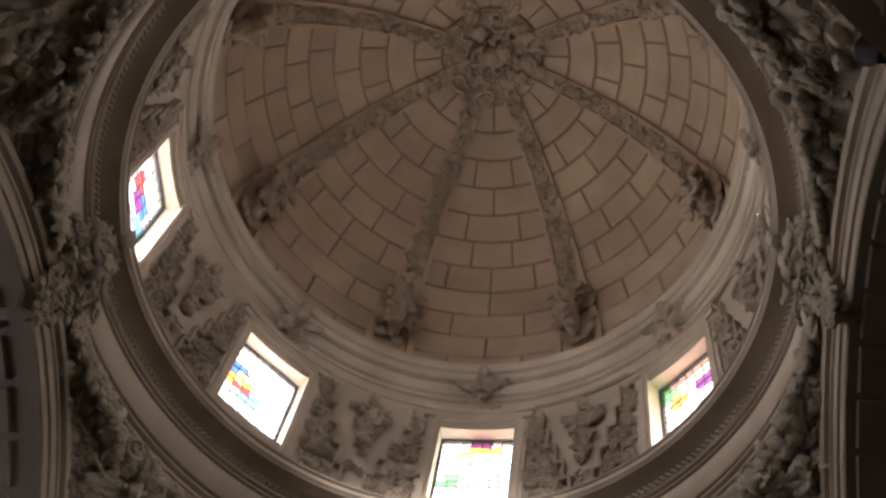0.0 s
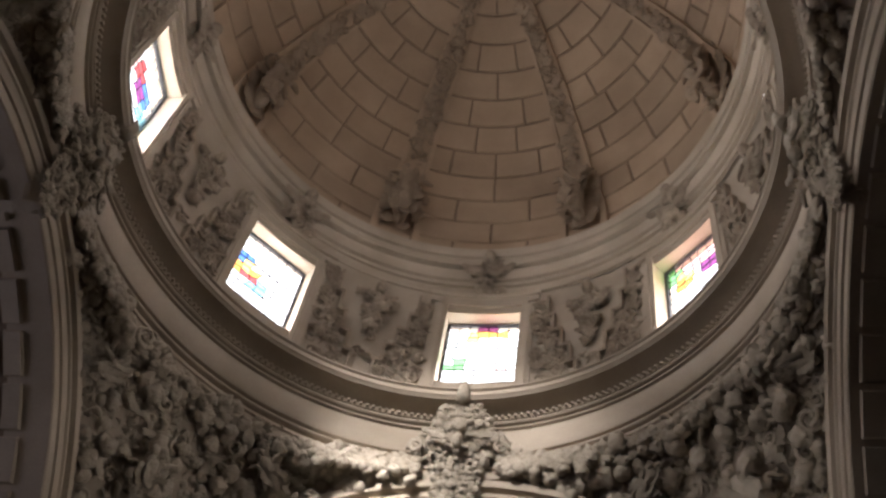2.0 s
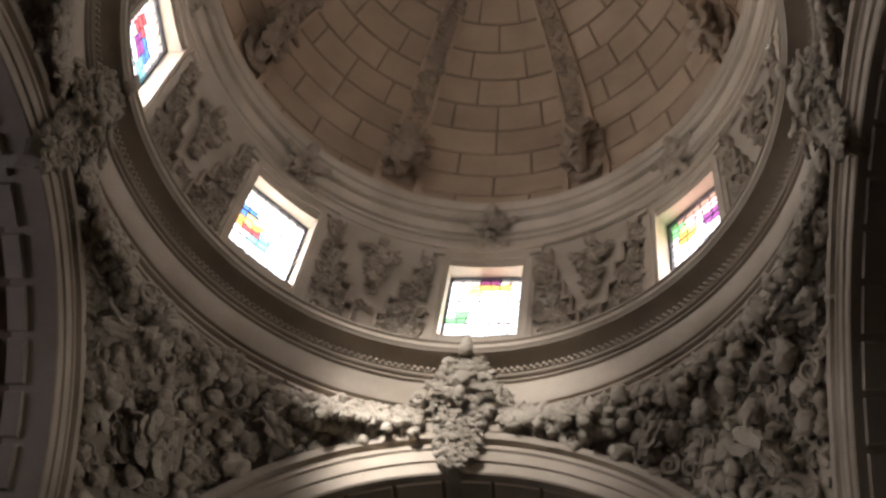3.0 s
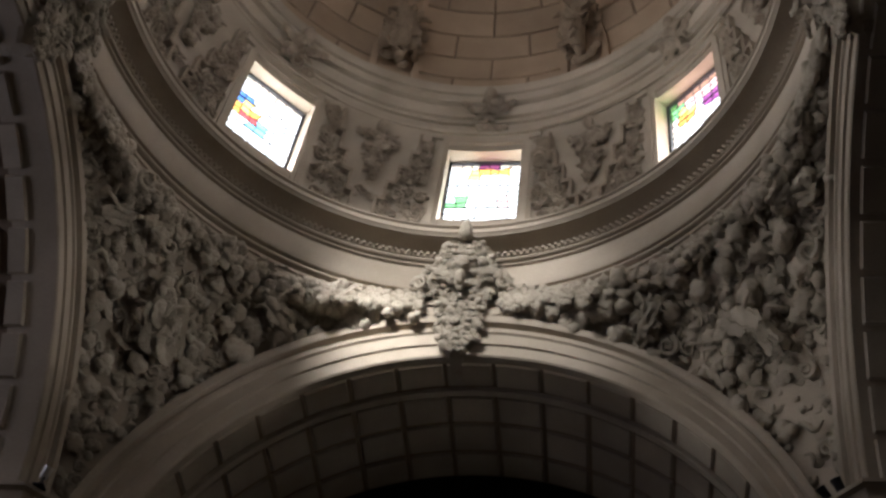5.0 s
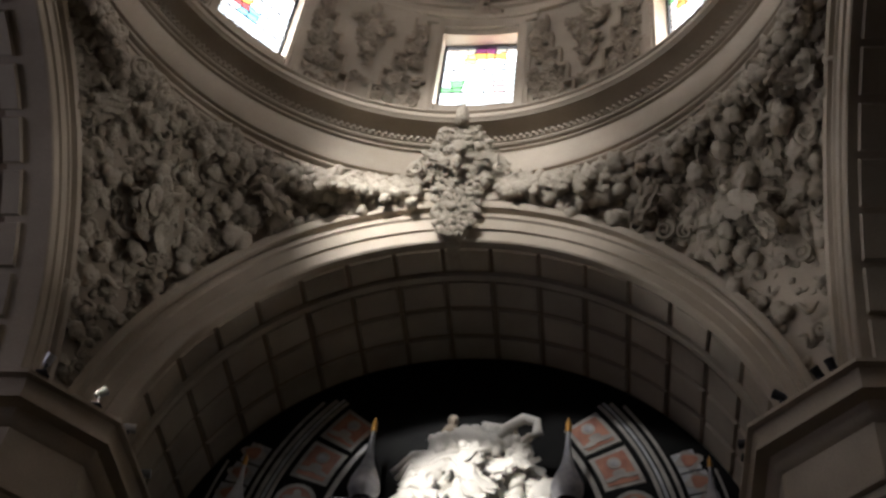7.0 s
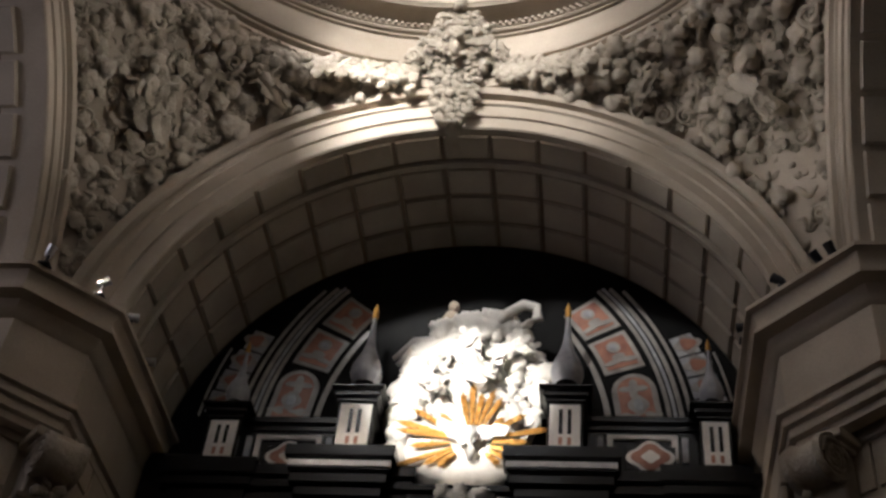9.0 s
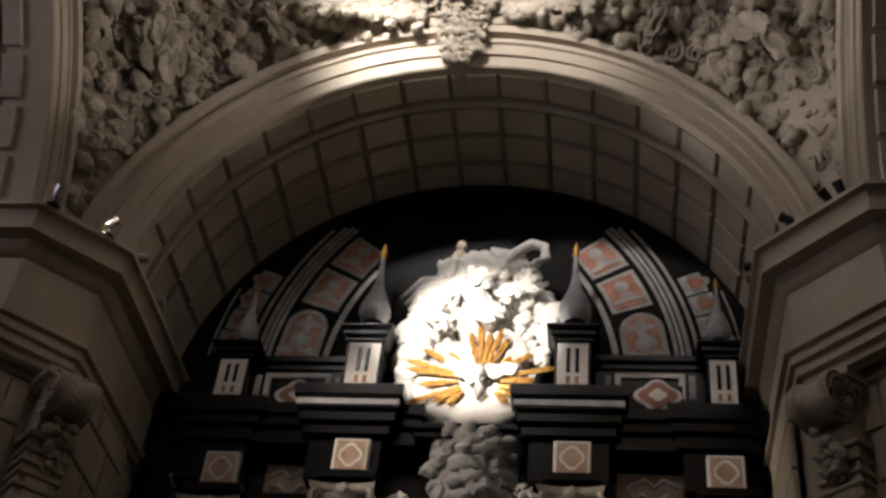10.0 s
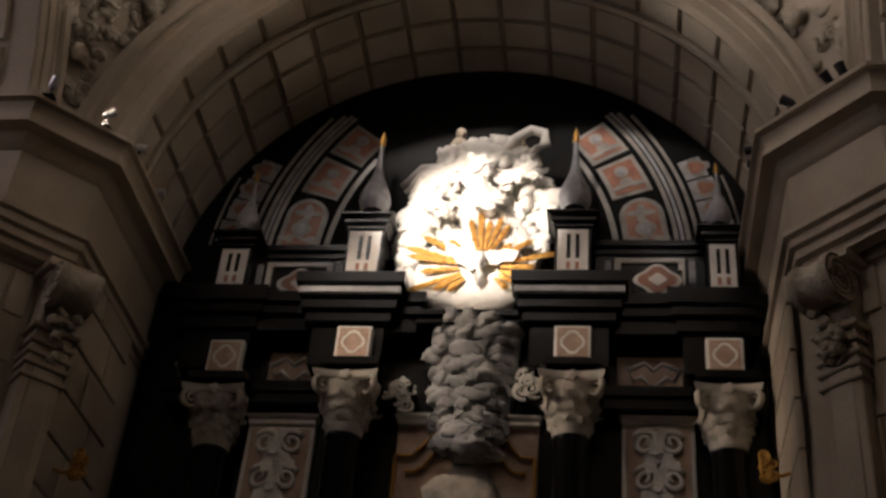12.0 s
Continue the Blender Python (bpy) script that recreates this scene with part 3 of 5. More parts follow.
def drum_bay(k):
    c = 45 * k
    t = thing("window_surround", "plain moulded stone surround of a drum window", "window surround", "window surrounds")
    for e in (-1, 1):
        part("jamb", drum_strip(Acc(), c + e * 7.75, c + e * 10.6, 15.75, 18.3, 0.05), PLASTER, t)
        part("inner_fillet", drum_strip(Acc(), c + e * 8.6, c + e * 9.7, 15.75, 18.22, 0.075), PLASTER, t)
        part("bracket", drum_strip(Acc(), c + e * 9.2, c + e * 11.6, 18.3, 18.42, 0.1), PLASTER, t)
    part("lintel", drum_strip(Acc(), c - 10.6, c + 10.6, 18.3, 18.5, 0.05), PLASTER, t)
    part("hood", drum_strip(Acc(), c - 11.8, c + 11.8, 18.5, 18.58, 0.1), PLASTER, t)
    # winged cluster on the cornice above the window
    rnd = random.Random(100 + k)
    h = thing("cornice_ornament", "carved stucco winged head on the dome cornice", "stucco ornament", "cornice ornaments")
    acc = Acc()

    def place(r):
        u, v = r.gauss(0, 0.16), r.uniform(0, 1)
        return on_drum(c + math.degrees(u * (1.2 - 0.5 * v) / 4.1), 18.6 + 0.75 * v, 0.06 + 0.17 * v), Vector((-math.sin(radians(c)), -math.cos(radians(c)), -0.3))
    scatter(acc, place, 34, (0.06, 0.13), {"leaf": 4, "curl": 2, "puff": 2}, rnd)
    tagged(part("foliage", acc, SHADED_CARVING, h, smooth=True), kind="stuff")
    acc = Acc()
    stamp(acc, SHAPES["head"][k % 4], frame_at(on_drum(c, 19.42, 0.26), (-math.sin(radians(c)), -math.cos(radians(c)), -0.4)), 0.13, 0.15, 0.13)
    part("carved_head", acc, SHADED_CARVING, h, smooth=True)
    for e in (-1, 1):
        n = Vector((-math.sin(radians(c)), -math.cos(radians(c)), -0.3))
        acc = Acc()
        stamp(acc, SHAPES["leaf"][1], frame_at(on_drum(c + e * 3.4, 19.1, 0.2), n, e * 0.5), 0.24, 0.2, 0.2)
        part("wing", acc, SHADED_CARVING, h, smooth=True)
    # relief between this window and the next
    m = c + 22.5
    p = thing("drum_relief", "carved stucco panel of scrolls round a hanging trophy", "stucco relief", "drum reliefs")
    acc = Acc()

    nm = Vector((-math.sin(radians(m)), -math.cos(radians(m)), -0.1))

    def trophy(r):
        v = r.random() ** 0.6
        w = 0.04 + 0.3 * v ** 1.6
        return on_drum(m + math.degrees(r.uniform(-w, w) / 4.2), 16.75 + 1.35 * v, 0.05), nm
    scatter(acc, trophy, 85, (0.06, 0.14), {"leaf": 5, "wisp": 3, "curl": 2, "puff": 1}, rnd, True)

    def drop(r):
        return on_drum(m + r.gauss(0, 0.9), 16.45 + r.uniform(-0.12, 0.12), 0.04), nm
    scatter(acc, drop, 9, (0.05, 0.09), {"leaf": 3, "curl": 1}, rnd, True)
    tagged(part("trophy", acc, SHADED_CARVING, p, smooth=True), kind="stuff")
    acc = Acc()
    stamp(acc, SHAPES["head"][(k + 1) % 4], frame_at(on_drum(m, 18.22, 0.12), nm), 0.11, 0.13, 0.13)
    part("carved_head", acc, SHADED_CARVING, p, smooth=True)
    for e in (-1, 1):
        acc = Acc()
        steps = [(8.7, 18.3, 17.75), (7.4, 17.75, 17.3), (5.6, 17.3, 16.85), (3.8, 16.85, 16.4), (2.4, 16.4, 15.9)]

        def scroll_side(r):
            z = r.uniform(15.95, 18.25)
            edge = [q[0] for q in steps if q[2] <= z <= q[1]][0] + 0.9
            a = m + e * r.uniform(min(edge, 10.9), 11.3)
            return on_drum(a, z, 0.04), Vector((-math.sin(radians(a)), -math.cos(radians(a)), -0.1))
        scatter(acc, scroll_side, 115, (0.055, 0.13), {"curl": 5, "leaf": 5, "wisp": 2}, rnd)
        tagged(part("scrollwork", acc, SHADED_CARVING, p, smooth=True), kind="stuff")
        # stepped fillet between the scrollwork and the trophy
        for i, (a, z1, z0) in enumerate(steps):
            part("fillet", drum_strip(Acc(), m + e * (a - 0.3), m + e * (a + 0.3), z0 - 0.025, z1 + 0.025, 0.11), SHADED_CARVING, p)
            if i:
                part("fillet", drum_strip(Acc(), m + e * (a - 0.3), m + e * (steps[i - 1][0] + 0.3), z1 - 0.035, z1 + 0.035, 0.113), SHADED_CARVING, p)


for k in range(8):
    drum_bay(k)


# ---- leaded windows of the drum ----
TINTS = {"clear": (0.97, 0.97, 0.96), "pale": (0.8, 0.86, 0.84), "blue": (0.1, 0.22, 0.6), "orange": (0.9, 0.42, 0.1), "yellow": (0.9, 0.7, 0.22),
         "red": (0.55, 0.1, 0.1), "green": (0.2, 0.5, 0.2), "violet": (0.28, 0.08, 0.24), "cyan": (0.25, 0.6, 0.75), "rose": (0.75, 0.5, 0.46)}
GLASS = {k: glass("glass_" + k, c) for k, c in TINTS.items()}
# coloured areas: tint, centre across and up (0 to 1), and half sizes
ART = {0: [("orange", 0.62, 0.87, 0.2, 0.03), ("violet", 0.6, 0.95, 0.12, 0.02), ("yellow", 0.4, 0.84, 0.08, 0.03), ("green", 0.2, 0.4, 0.1, 0.035), ("rose", 0.8, 0.4, 0.1, 0.03)],
       7: [("blue", 0.16, 0.68, 0.12, 0.07), ("orange", 0.2, 0.53, 0.14, 0.08), ("yellow", 0.22, 0.6, 0.08, 0.04), ("cyan", 0.42, 0.44, 0.12, 0.06), ("red", 0.3, 0.47, 0.06, 0.04)],
       1: [("yellow", 0.3, 0.72, 0.16, 0.09), ("red", 0.42, 0.8, 0.1, 0.06), ("violet", 0.75, 0.72, 0.18, 0.1), ("orange", 0.25, 0.64, 0.1, 0.06), ("rose", 0.6, 0.9, 0.45, 0.1), ("green", 0.08, 0.9, 0.1, 0.1)],
       6: [("red", 0.35, 0.6, 0.14, 0.09), ("blue", 0.75, 0.55, 0.12, 0.08), ("violet", 0.55, 0.5, 0.1, 0.08), ("rose", 0.2, 0.55, 0.1, 0.08), ("cyan", 0.85, 0.4, 0.1, 0.05)]}


def leaded_window(k):
    t = thing("window_%d" % (k + 1), "leaded stained-glass window of the drum, bright from outside", "window", kind="structure", at=(0, 0, 0))
    a = radians(45 * k)
    d, s = Vector((math.sin(a), math.cos(a), 0)), Vector((math.cos(a), -math.sin(a), 0))
    t.matrix_basis = Matrix.Translation((DRUM_X, 0, 0)) @ Matrix((s, d, (0, 0, 1))).transposed().to_4x4()
    W, H0, H1, Y = WIN_W / 2, WIN_Z0, WIN_Z1, GLASS_R
    acc = Acc()
    for x0, x1, z0, z1 in ((-W, -W + 0.035, H0, H1), (W - 0.035, W, H0, H1), (-W + 0.035, W - 0.035, H0, H0 + 0.035), (-W + 0.035, W - 0.035, H1 - 0.035, H1)):
        acc.box(x0, x1, Y - 0.03, Y + 0.03, z0, z1)
    part("window_frame", acc, LEAD, t)
    if k not in ART:
        acc = Acc().box(-W + 0.035, W - 0.035, Y - 0.004, Y + 0.004, H0 + 0.035, H1 - 0.035)
        ob = part("pane", acc, GLASS["clear"], t)
        ob.visible_shadow = False
    nx, nz = 7, 12
    rnd = random.Random(200 + k)
    X = np.zeros((nz + 1, nx + 1))
    Z = np.zeros((nz + 1, nx + 1))
    for j in range(nz + 1):
        for i in range(nx + 1):
            X[j, i] = -W + 0.035 + (2 * W - 0.07) * i / nx + (rnd.uniform(-0.035, 0.035) if 0 < i < nx else 0)
            Z[j, i] = H0 + 0.035 + (H1 - H0 - 0.07) * j / nz + (rnd.uniform(-0.03, 0.03) if 0 < j < nz and j % 4 else 0)
    came = Acc()
    for j in range(nz + 1):
        for i in range(nx):
            w = 0.016 if j % 4 == 0 else 0.008
            came.add([(X[j, i], Y - 0.004, Z[j, i] - w), (X[j, i + 1], Y - 0.004, Z[j, i + 1] - w), (X[j, i + 1], Y - 0.004, Z[j, i + 1] + w), (X[j, i], Y - 0.004, Z[j, i] + w),
                      (X[j, i], Y + 0.004, Z[j, i] - w), (X[j, i + 1], Y + 0.004, Z[j, i + 1] - w), (X[j, i + 1], Y + 0.004, Z[j, i + 1] + w), (X[j, i], Y + 0.004, Z[j, i] + w)],
                     [(0, 1, 2, 3), (4, 7, 6, 5), (0, 4, 5, 1), (3, 2, 6, 7)])
    for i in range(nx + 1):
        for j in range(nz):
            w = 0.007
            came.add([(X[j, i] - w, Y - 0.004, Z[j, i]), (X[j, i] + w, Y - 0.004, Z[j, i]), (X[j + 1, i] + w, Y - 0.004, Z[j + 1, i]), (X[j + 1, i] - w, Y - 0.004, Z[j + 1, i]),
                      (X[j, i] - w, Y + 0.004, Z[j, i]), (X[j, i] + w, Y + 0.004, Z[j, i]), (X[j + 1, i] + w, Y + 0.004, Z[j + 1, i]), (X[j + 1, i] - w, Y + 0.004, Z[j + 1, i])],
                     [(0, 1, 2, 3), (4, 7, 6, 5), (0, 3, 7, 4), (1, 5, 6, 2)])
    part("leading", came, LEAD, t)
    if k in ART:
        for j in range(nz):
            for i in range(nx):
                u, v = (i + 0.5) / nx, (j + 0.5) / nz
                tint = "clear" if rnd.random() < 0.8 else "pale"
                for name, cu, cv, hu, hv in ART[k]:
                    if ((u - cu) / (hu + 0.04)) ** 2 + ((v - cv) / (hv + 0.03)) ** 2 < 1:
                        tint = name
                acc = Acc().add([(X[j, i], Y, Z[j, i]), (X[j, i + 1], Y, Z[j, i + 1]), (X[j + 1, i + 1], Y, Z[j + 1, i + 1]), (X[j + 1, i], Y, Z[j + 1, i])], [(0, 1, 2, 3)])
                ob = part("pane", acc.mesh("pane", GLASS[tint]), GLASS[tint], t)
                ob.visible_shadow = False


for k in range(8):
    leaded_window(k)


# ---- dome: ribs, figures, rosette and blocks ----
def rib_half(s):
    """Half width of a rib in metres, s degrees up the dome."""
    return float(np.interp(s, [0, 12, 25, 90], [0.44, 0.42, 0.28, 0.12]))


def dome_rib(k):
    c = 45 * k + 22.5
    t = thing("dome_rib", "flat stone rib of the dome with carved foliage", "rib", "dome ribs")
    rows = []
    for j in range(33):
        s = 1 + 83 * j / 32
        r = DOME_R * math.cos(radians(s))
        w = math.degrees(rib_half(s) / max(r, 0.3))
        rows.append([dome_at(c - w, s, -0.01), dome_at(c - w, s, 0.1), dome_at(c - w * 0.72, s, 0.1), dome_at(c - w * 0.68, s, 0.04), dome_at(c + w * 0.68, s, 0.04), dome_at(c + w * 0.72, s, 0.1), dome_at(c + w, s, 0.1), dome_at(c + w, s, -0.01)])
    part("band", Acc().grid(rows), DOME_STONE, t, angle=40)
    rnd = random.Random(300 + k)

    def place(r_):
        s = 14 + 66 * r_.random() ** 1.1
        w = rib_half(s) * 0.62
        rad = DOME_R * math.cos(radians(s))
        a = c + math.degrees(r_.uniform(-w, w) / max(rad, 0.3))
        p = Vector(dome_at(a, s, 0.1))
        return p, (Vector((0, 0, DOME_Z)) - p).normalized()
    acc = Acc()
    scatter(acc, place, 170, (0.05, 0.12), {"leaf": 4, "curl": 3, "rosette": 2, "puff": 1}, rnd)
    tagged(part("foliage", acc, DOME_CARVING, t, smooth=True), kind="stuff")
    # standing figure under a carved hood at the foot of the rib
    p = Vector(dome_at(c, 14.5, 0.12))
    n = (Vector((0, 0, DOME_Z + 0.6)) - p).normalized()
    m = frame_at(p, n)
    acc = Acc()
    figure(acc, m @ Matrix.Diagonal((0.85, 1, 1.3, 1)), 1.3, rnd)
    for i in range(40):
        a = math.pi * 2 * rnd.random()
        q = m @ Matrix.Translation((0.32 * math.cos(a), 0.1 + 0.85 * math.sin(a), 0.05)) @ Matrix.Rotation(rnd.uniform(0, 6.3), 4, "Z")
        stamp(acc, rnd.choice(SHAPES["leaf"] + SHAPES["curl"]), q, rnd.uniform(0.07, 0.12))
    f = part("rib_figure", acc, DOME_CARVING, None, smooth=True)
    tagged(f, "plain carved stone figure at the foot of a dome rib", "statue", "rib figures")


for k in range(8):
    dome_rib(k)

rose = thing("dome_rosette", "carved stone rosette at the crown of the dome", "rosette")
rnd = random.Random(9)
acc = Acc()


def crown(r_):
    a, s = r_.uniform(0, 360), 90 - 12 * math.sqrt(r_.random())
    p = Vector(dome_at(a, s, 0.1))
    return p, Vector((0, 0, -1))


scatter(acc, crown, 120, (0.08, 0.18), {"leaf": 5, "curl": 3, "puff": 1}, rnd)
tagged(part("foliage", acc, DOME_CARVING, rose, smooth=True), kind="stuff")
part("boss", Acc().add(*tube([(0, 0, 24.16), (0, 0, 23.98), (0, 0, 23.86), (0, 0, 23.8)], [0.16, 0.17, 0.12, 0.03], 16)), DOME_CARVING, rose, smooth=True)


# ---- the altar ----
XA = 0.2


def bevel_box(x0, x1, y0, y1, z0, z1, b=0.012):
    return Acc().box(x0, x1, y0, y1, z0, z1, b)


def stepped(x0, x1, y0, y1, steps):
    """One moulded body of stacked steps: (projection, bottom, top)."""
    rows = []
    for p, z0, z1 in steps:
        b = min(0.012, (z1 - z0) * 0.3)
        for q, z in ((p - b, z0), (p, z0 + b), (p, z1 - b), (p - b, z1)):
            rows.append([(x0 - q, y0 - q, z), (x1 + q, y0 - q, z), (x1 + q, y1, z), (x0 - q, y1, z)])
    return Acc().grid(rows, close_u=True).add(rows[0], [(3, 2, 1, 0)]).add(rows[-1], [(0, 1, 2, 3)])


def altar_column(x, y, top, tall, kind):
    """Black shaft with a carved capital; top is the capital's upper edge."""
    t = thing("altar_column", "polished black marble column with a carved pale capital", "column", "altar columns", at=(x, y, 0))
    r = 0.2
    part("shaft", lathe([(r * 1.16, 3.3), (r * 1.16, 3.36), (r * 1.02, 3.42), (r * 1.02, 5.2), (r * 0.9, top - 0.74), (r * 0.97, top - 0.72), (r * 0.97, top - 0.68), (0.01, top - 0.66)], n=32), BLACK, t, angle=40)
    part("base", stepped(-0.27, 0.27, -0.27, 0.27, [(0, 0.0, 3.1), (0.05, 3.1, 3.3)]), BLACK, t)
    cap = part("capital", lathe([(r * 0.98, top - 0.66), (r * 1.1, top - 0.5), (r * 1.3, top - 0.3), (r * 1.6, top - 0.1), (0.05, top - 0.08)], n=24), CAPITAL, t, "carved grey-white marble capital", angle=50)
    aba = Acc()
    n = 9
    rows = []
    for z, q in ((top - 0.1, 0.31), (top - 0.07, 0.34), (top, 0.36)):
        row = []
        for side in range(4):
            for i in range(n):
                u = -1 + 2 * i / n
                v = 1 - 0.16 * (1 - u * u)
                px, py = [(u, -v), (v, u), (-u, v), (-v, -u)][side]
                row.append((px * q, py * q, z))
        rows.append(row)
    aba.grid(rows, close_u=True).add(rows[0], [tuple(range(4 * n))[::-1]]).add(rows[-1], [tuple(range(4 * n))])
    part("abacus", aba, CAPITAL, cap)
    for row, (z, rr, size, cnt) in enumerate(((top - 0.53, 0.215, 0.07, 9), (top - 0.4, 0.25, 0.075, 9), (top - 0.27, 0.29, 0.075, 9))):
        for i in range(cnt):
            a = 2 * math.pi * (i + 0.5 * row) / cnt
            d = Vector((math.cos(a), math.sin(a), 0))
            piece("acanthus_leaf", "leaf", (i + row) % 6, frame_at(d * rr + Vector((0, 0, z)), d + Vector((0, 0, -0.35)), 0.15 * (-1) ** i), (size * 1.3, size * 1.5, size * 1.2), CAPITAL, cap)
    for i in range(4):
        a = math.pi / 4 + math.pi / 2 * i
        d = Vector((math.cos(a), math.sin(a), 0))
        piece("volute", "curl", 2, frame_at(d * 0.36 + Vector((0, 0, top - 0.17)), Vector((-d.y, d.x, 0)), 0), (0.11, 0.11, 0.16), CAPITAL, cap)
        d2 = Vector((math.cos(a - math.pi / 4), math.sin(a - math.pi / 4), 0))
        piece("rosette", "rosette", 0, frame_at(d2 * 0.31 + Vector((0, 0, top - 0.06)), d2, 0), (0.075, 0.075, 0.075), CAPITAL, cap)
    return t


def inlay_block(name, label, x0, x1, yf, z0, z1, depth=0.4):
    """A frieze block: white border, rose field and an inlaid lozenge."""
    t = thing(name, label, "inlaid block", "frieze blocks")
    part("body", bevel_box(x0, x1, yf, yf + depth, z0, z1), WHITE, t)
    b = 0.035
    part("field", bevel_box(x0 + b, x1 - b, yf - 0.006, yf + 0.03, z0 + b, z1 - b, 0.002), PINK, t)
    cx, cz, w, h = (x0 + x1) / 2, (z0 + z1) / 2, (x1 - x0) / 2 - b, (z1 - z0) / 2 - b
    acc = Acc()
    n = 24
    for j, (q0, q1) in enumerate(((0.62, 0.8),)):
        def ring_pt(i, q):
            a = 2 * math.pi * i / n
            k = q * (0.86 + 0.18 * abs(math.cos(2 * a)))
            return (cx + w * k * math.cos(a), cz + h * k * math.sin(a))
        rows = [[(*ring_pt(i, q1)[:1], yf + 0.01, ring_pt(i, q1)[1]) for i in range(n)], [(ring_pt(i, q1)[0], yf - 0.014, ring_pt(i, q1)[1]) for i in range(n)],
                [(ring_pt(i, q0)[0], yf - 0.014, ring_pt(i, q0)[1]) for i in range(n)], [(ring_pt(i, q0)[0], yf + 0.01, ring_pt(i, q0)[1]) for i in range(n)]]
        acc.grid(rows, close_u=True)
    part("lozenge", acc, WHITE, t)
    return t


altar = thing("altarpiece", "tall black marble altarpiece with inlaid coloured marble", "altarpiece")
BACK = HALF + DEPTH["altar"]
part("base", bevel_box(-3.3, 3.5, 5.6, BACK - 0.02, 0.0, 3.0, 0.03), BLACK, altar)
part("back_wall", bevel_box(-3.56, 3.58, 6.35, BACK - 0.01, 3.0, 10.0, 0.01), BLACK, altar)
# the lower entablature: architrave between the columns and its frieze
for x0, x1 in ((-3.1, -0.3), (1.0, 3.5)):
    part("architrave", stepped(x0, x1, 6.08, 6.36, [(0.0, 8.2, 8.34), (0.04, 8.34, 8.48)]), BLACK, altar)
    part("outer_cornice", stepped(x0, x1, 6.02, 6.36, [(0.0, 9.1, 9.3), (0.06, 9.3, 9.42), (0.1, 9.44, 9.6)]), BLACK, altar)
part("centre_cornice", stepped(-0.3, 1.0, 5.98, 6.36, [(0.0, 9.2, 9.28), (0.05, 9.28, 9.37)]), BLACK, altar)
for e, x0, x1, z in ((-1, -1.69, -0.43, 0.0), (1, 0.77, 2.08, 0.03)):
    part("inner_cornice", stepped(x0 + 0.12, x1 - 0.12, 5.84, 6.36, [(-0.1, 8.6 + z, 9.14 + z), (-0.02, 9.14 + z, 9.28 + z), (0.04, 9.28 + z, 9.4 + z), (0.07, 9.43 + z, 9.56 + z), (0.12, 9.58 + z, 9.74 + z)]), BLACK, altar)
    part("cornice_fillet", bevel_box(x0 + 0.04, x1 - 0.04, 5.748, 5.8, 9.465 + z, 9.545 + z, 0.006), GREY, altar, "polished grey marble fillet")
for x0, x1 in ((-3.15, -2.05), (2.5, 3.5)):
    part("outer_break", stepped(x0 + 0.1, x1 - 0.1, 5.98, 6.36, [(-0.06, 8.62, 9.12), (0.0, 9.12, 9.3), (0.06, 9.3, 9.42), (0.1, 9.44, 9.66)]), BLACK, altar)
    part("outer_fillet", bevel_box(x0 + 0.05, x1 - 0.05, 5.905, 5.95, 9.47, 9.52, 0.005), GREY, altar)
for x, y, top in ((-0.95, 5.98, 8.4), (1.47, 5.98, 8.43), (-2.43, 6.12, 8.28), (3.1, 6.12, 8.38)):
    altar_column(x, y, top, 5, 0)
    hw = 0.33
    part("impost", stepped(x - hw, x + hw, y - 0.28, 6.36, [(-0.06, top + 0.005, top + 0.09), (0.0, top + 0.09, top + 0.2)]), BLACK, altar)
    inlay_block("frieze_block", "rose marble block with an inlaid pale lozenge above a column", x - 0.2, x + 0.2, y - 0.16, top + 0.22, top + 0.66)
# frieze panels between the columns
for x0, x1 in ((-2.0, -1.4), (1.95, 2.75), (-2.9, -2.75)):
    p = part("frieze_panel", bevel_box(x0, x1, 6.3, 6.36, 8.5, 8.98, 0.004), PINK, altar, "dark rose marble frieze panel")
    cx = (x0 + x1) / 2
    acc = Acc()
    for e in (-1, 1):
        acc.add(*tube([(cx + e * 0.02, 6.3, 8.6), (cx + e * 0.14, 6.29, 8.72), (cx + e * 0.22, 6.29, 8.66), (cx + e * 0.28, 6.29, 8.8), (cx + e * 0.1, 6.29, 8.9), (cx, 6.3, 8.8)], [0.02, 0.03, 0.025, 0.03, 0.025, 0.02], 6))
    part("inlay", acc, WHITE, p, smooth=True)
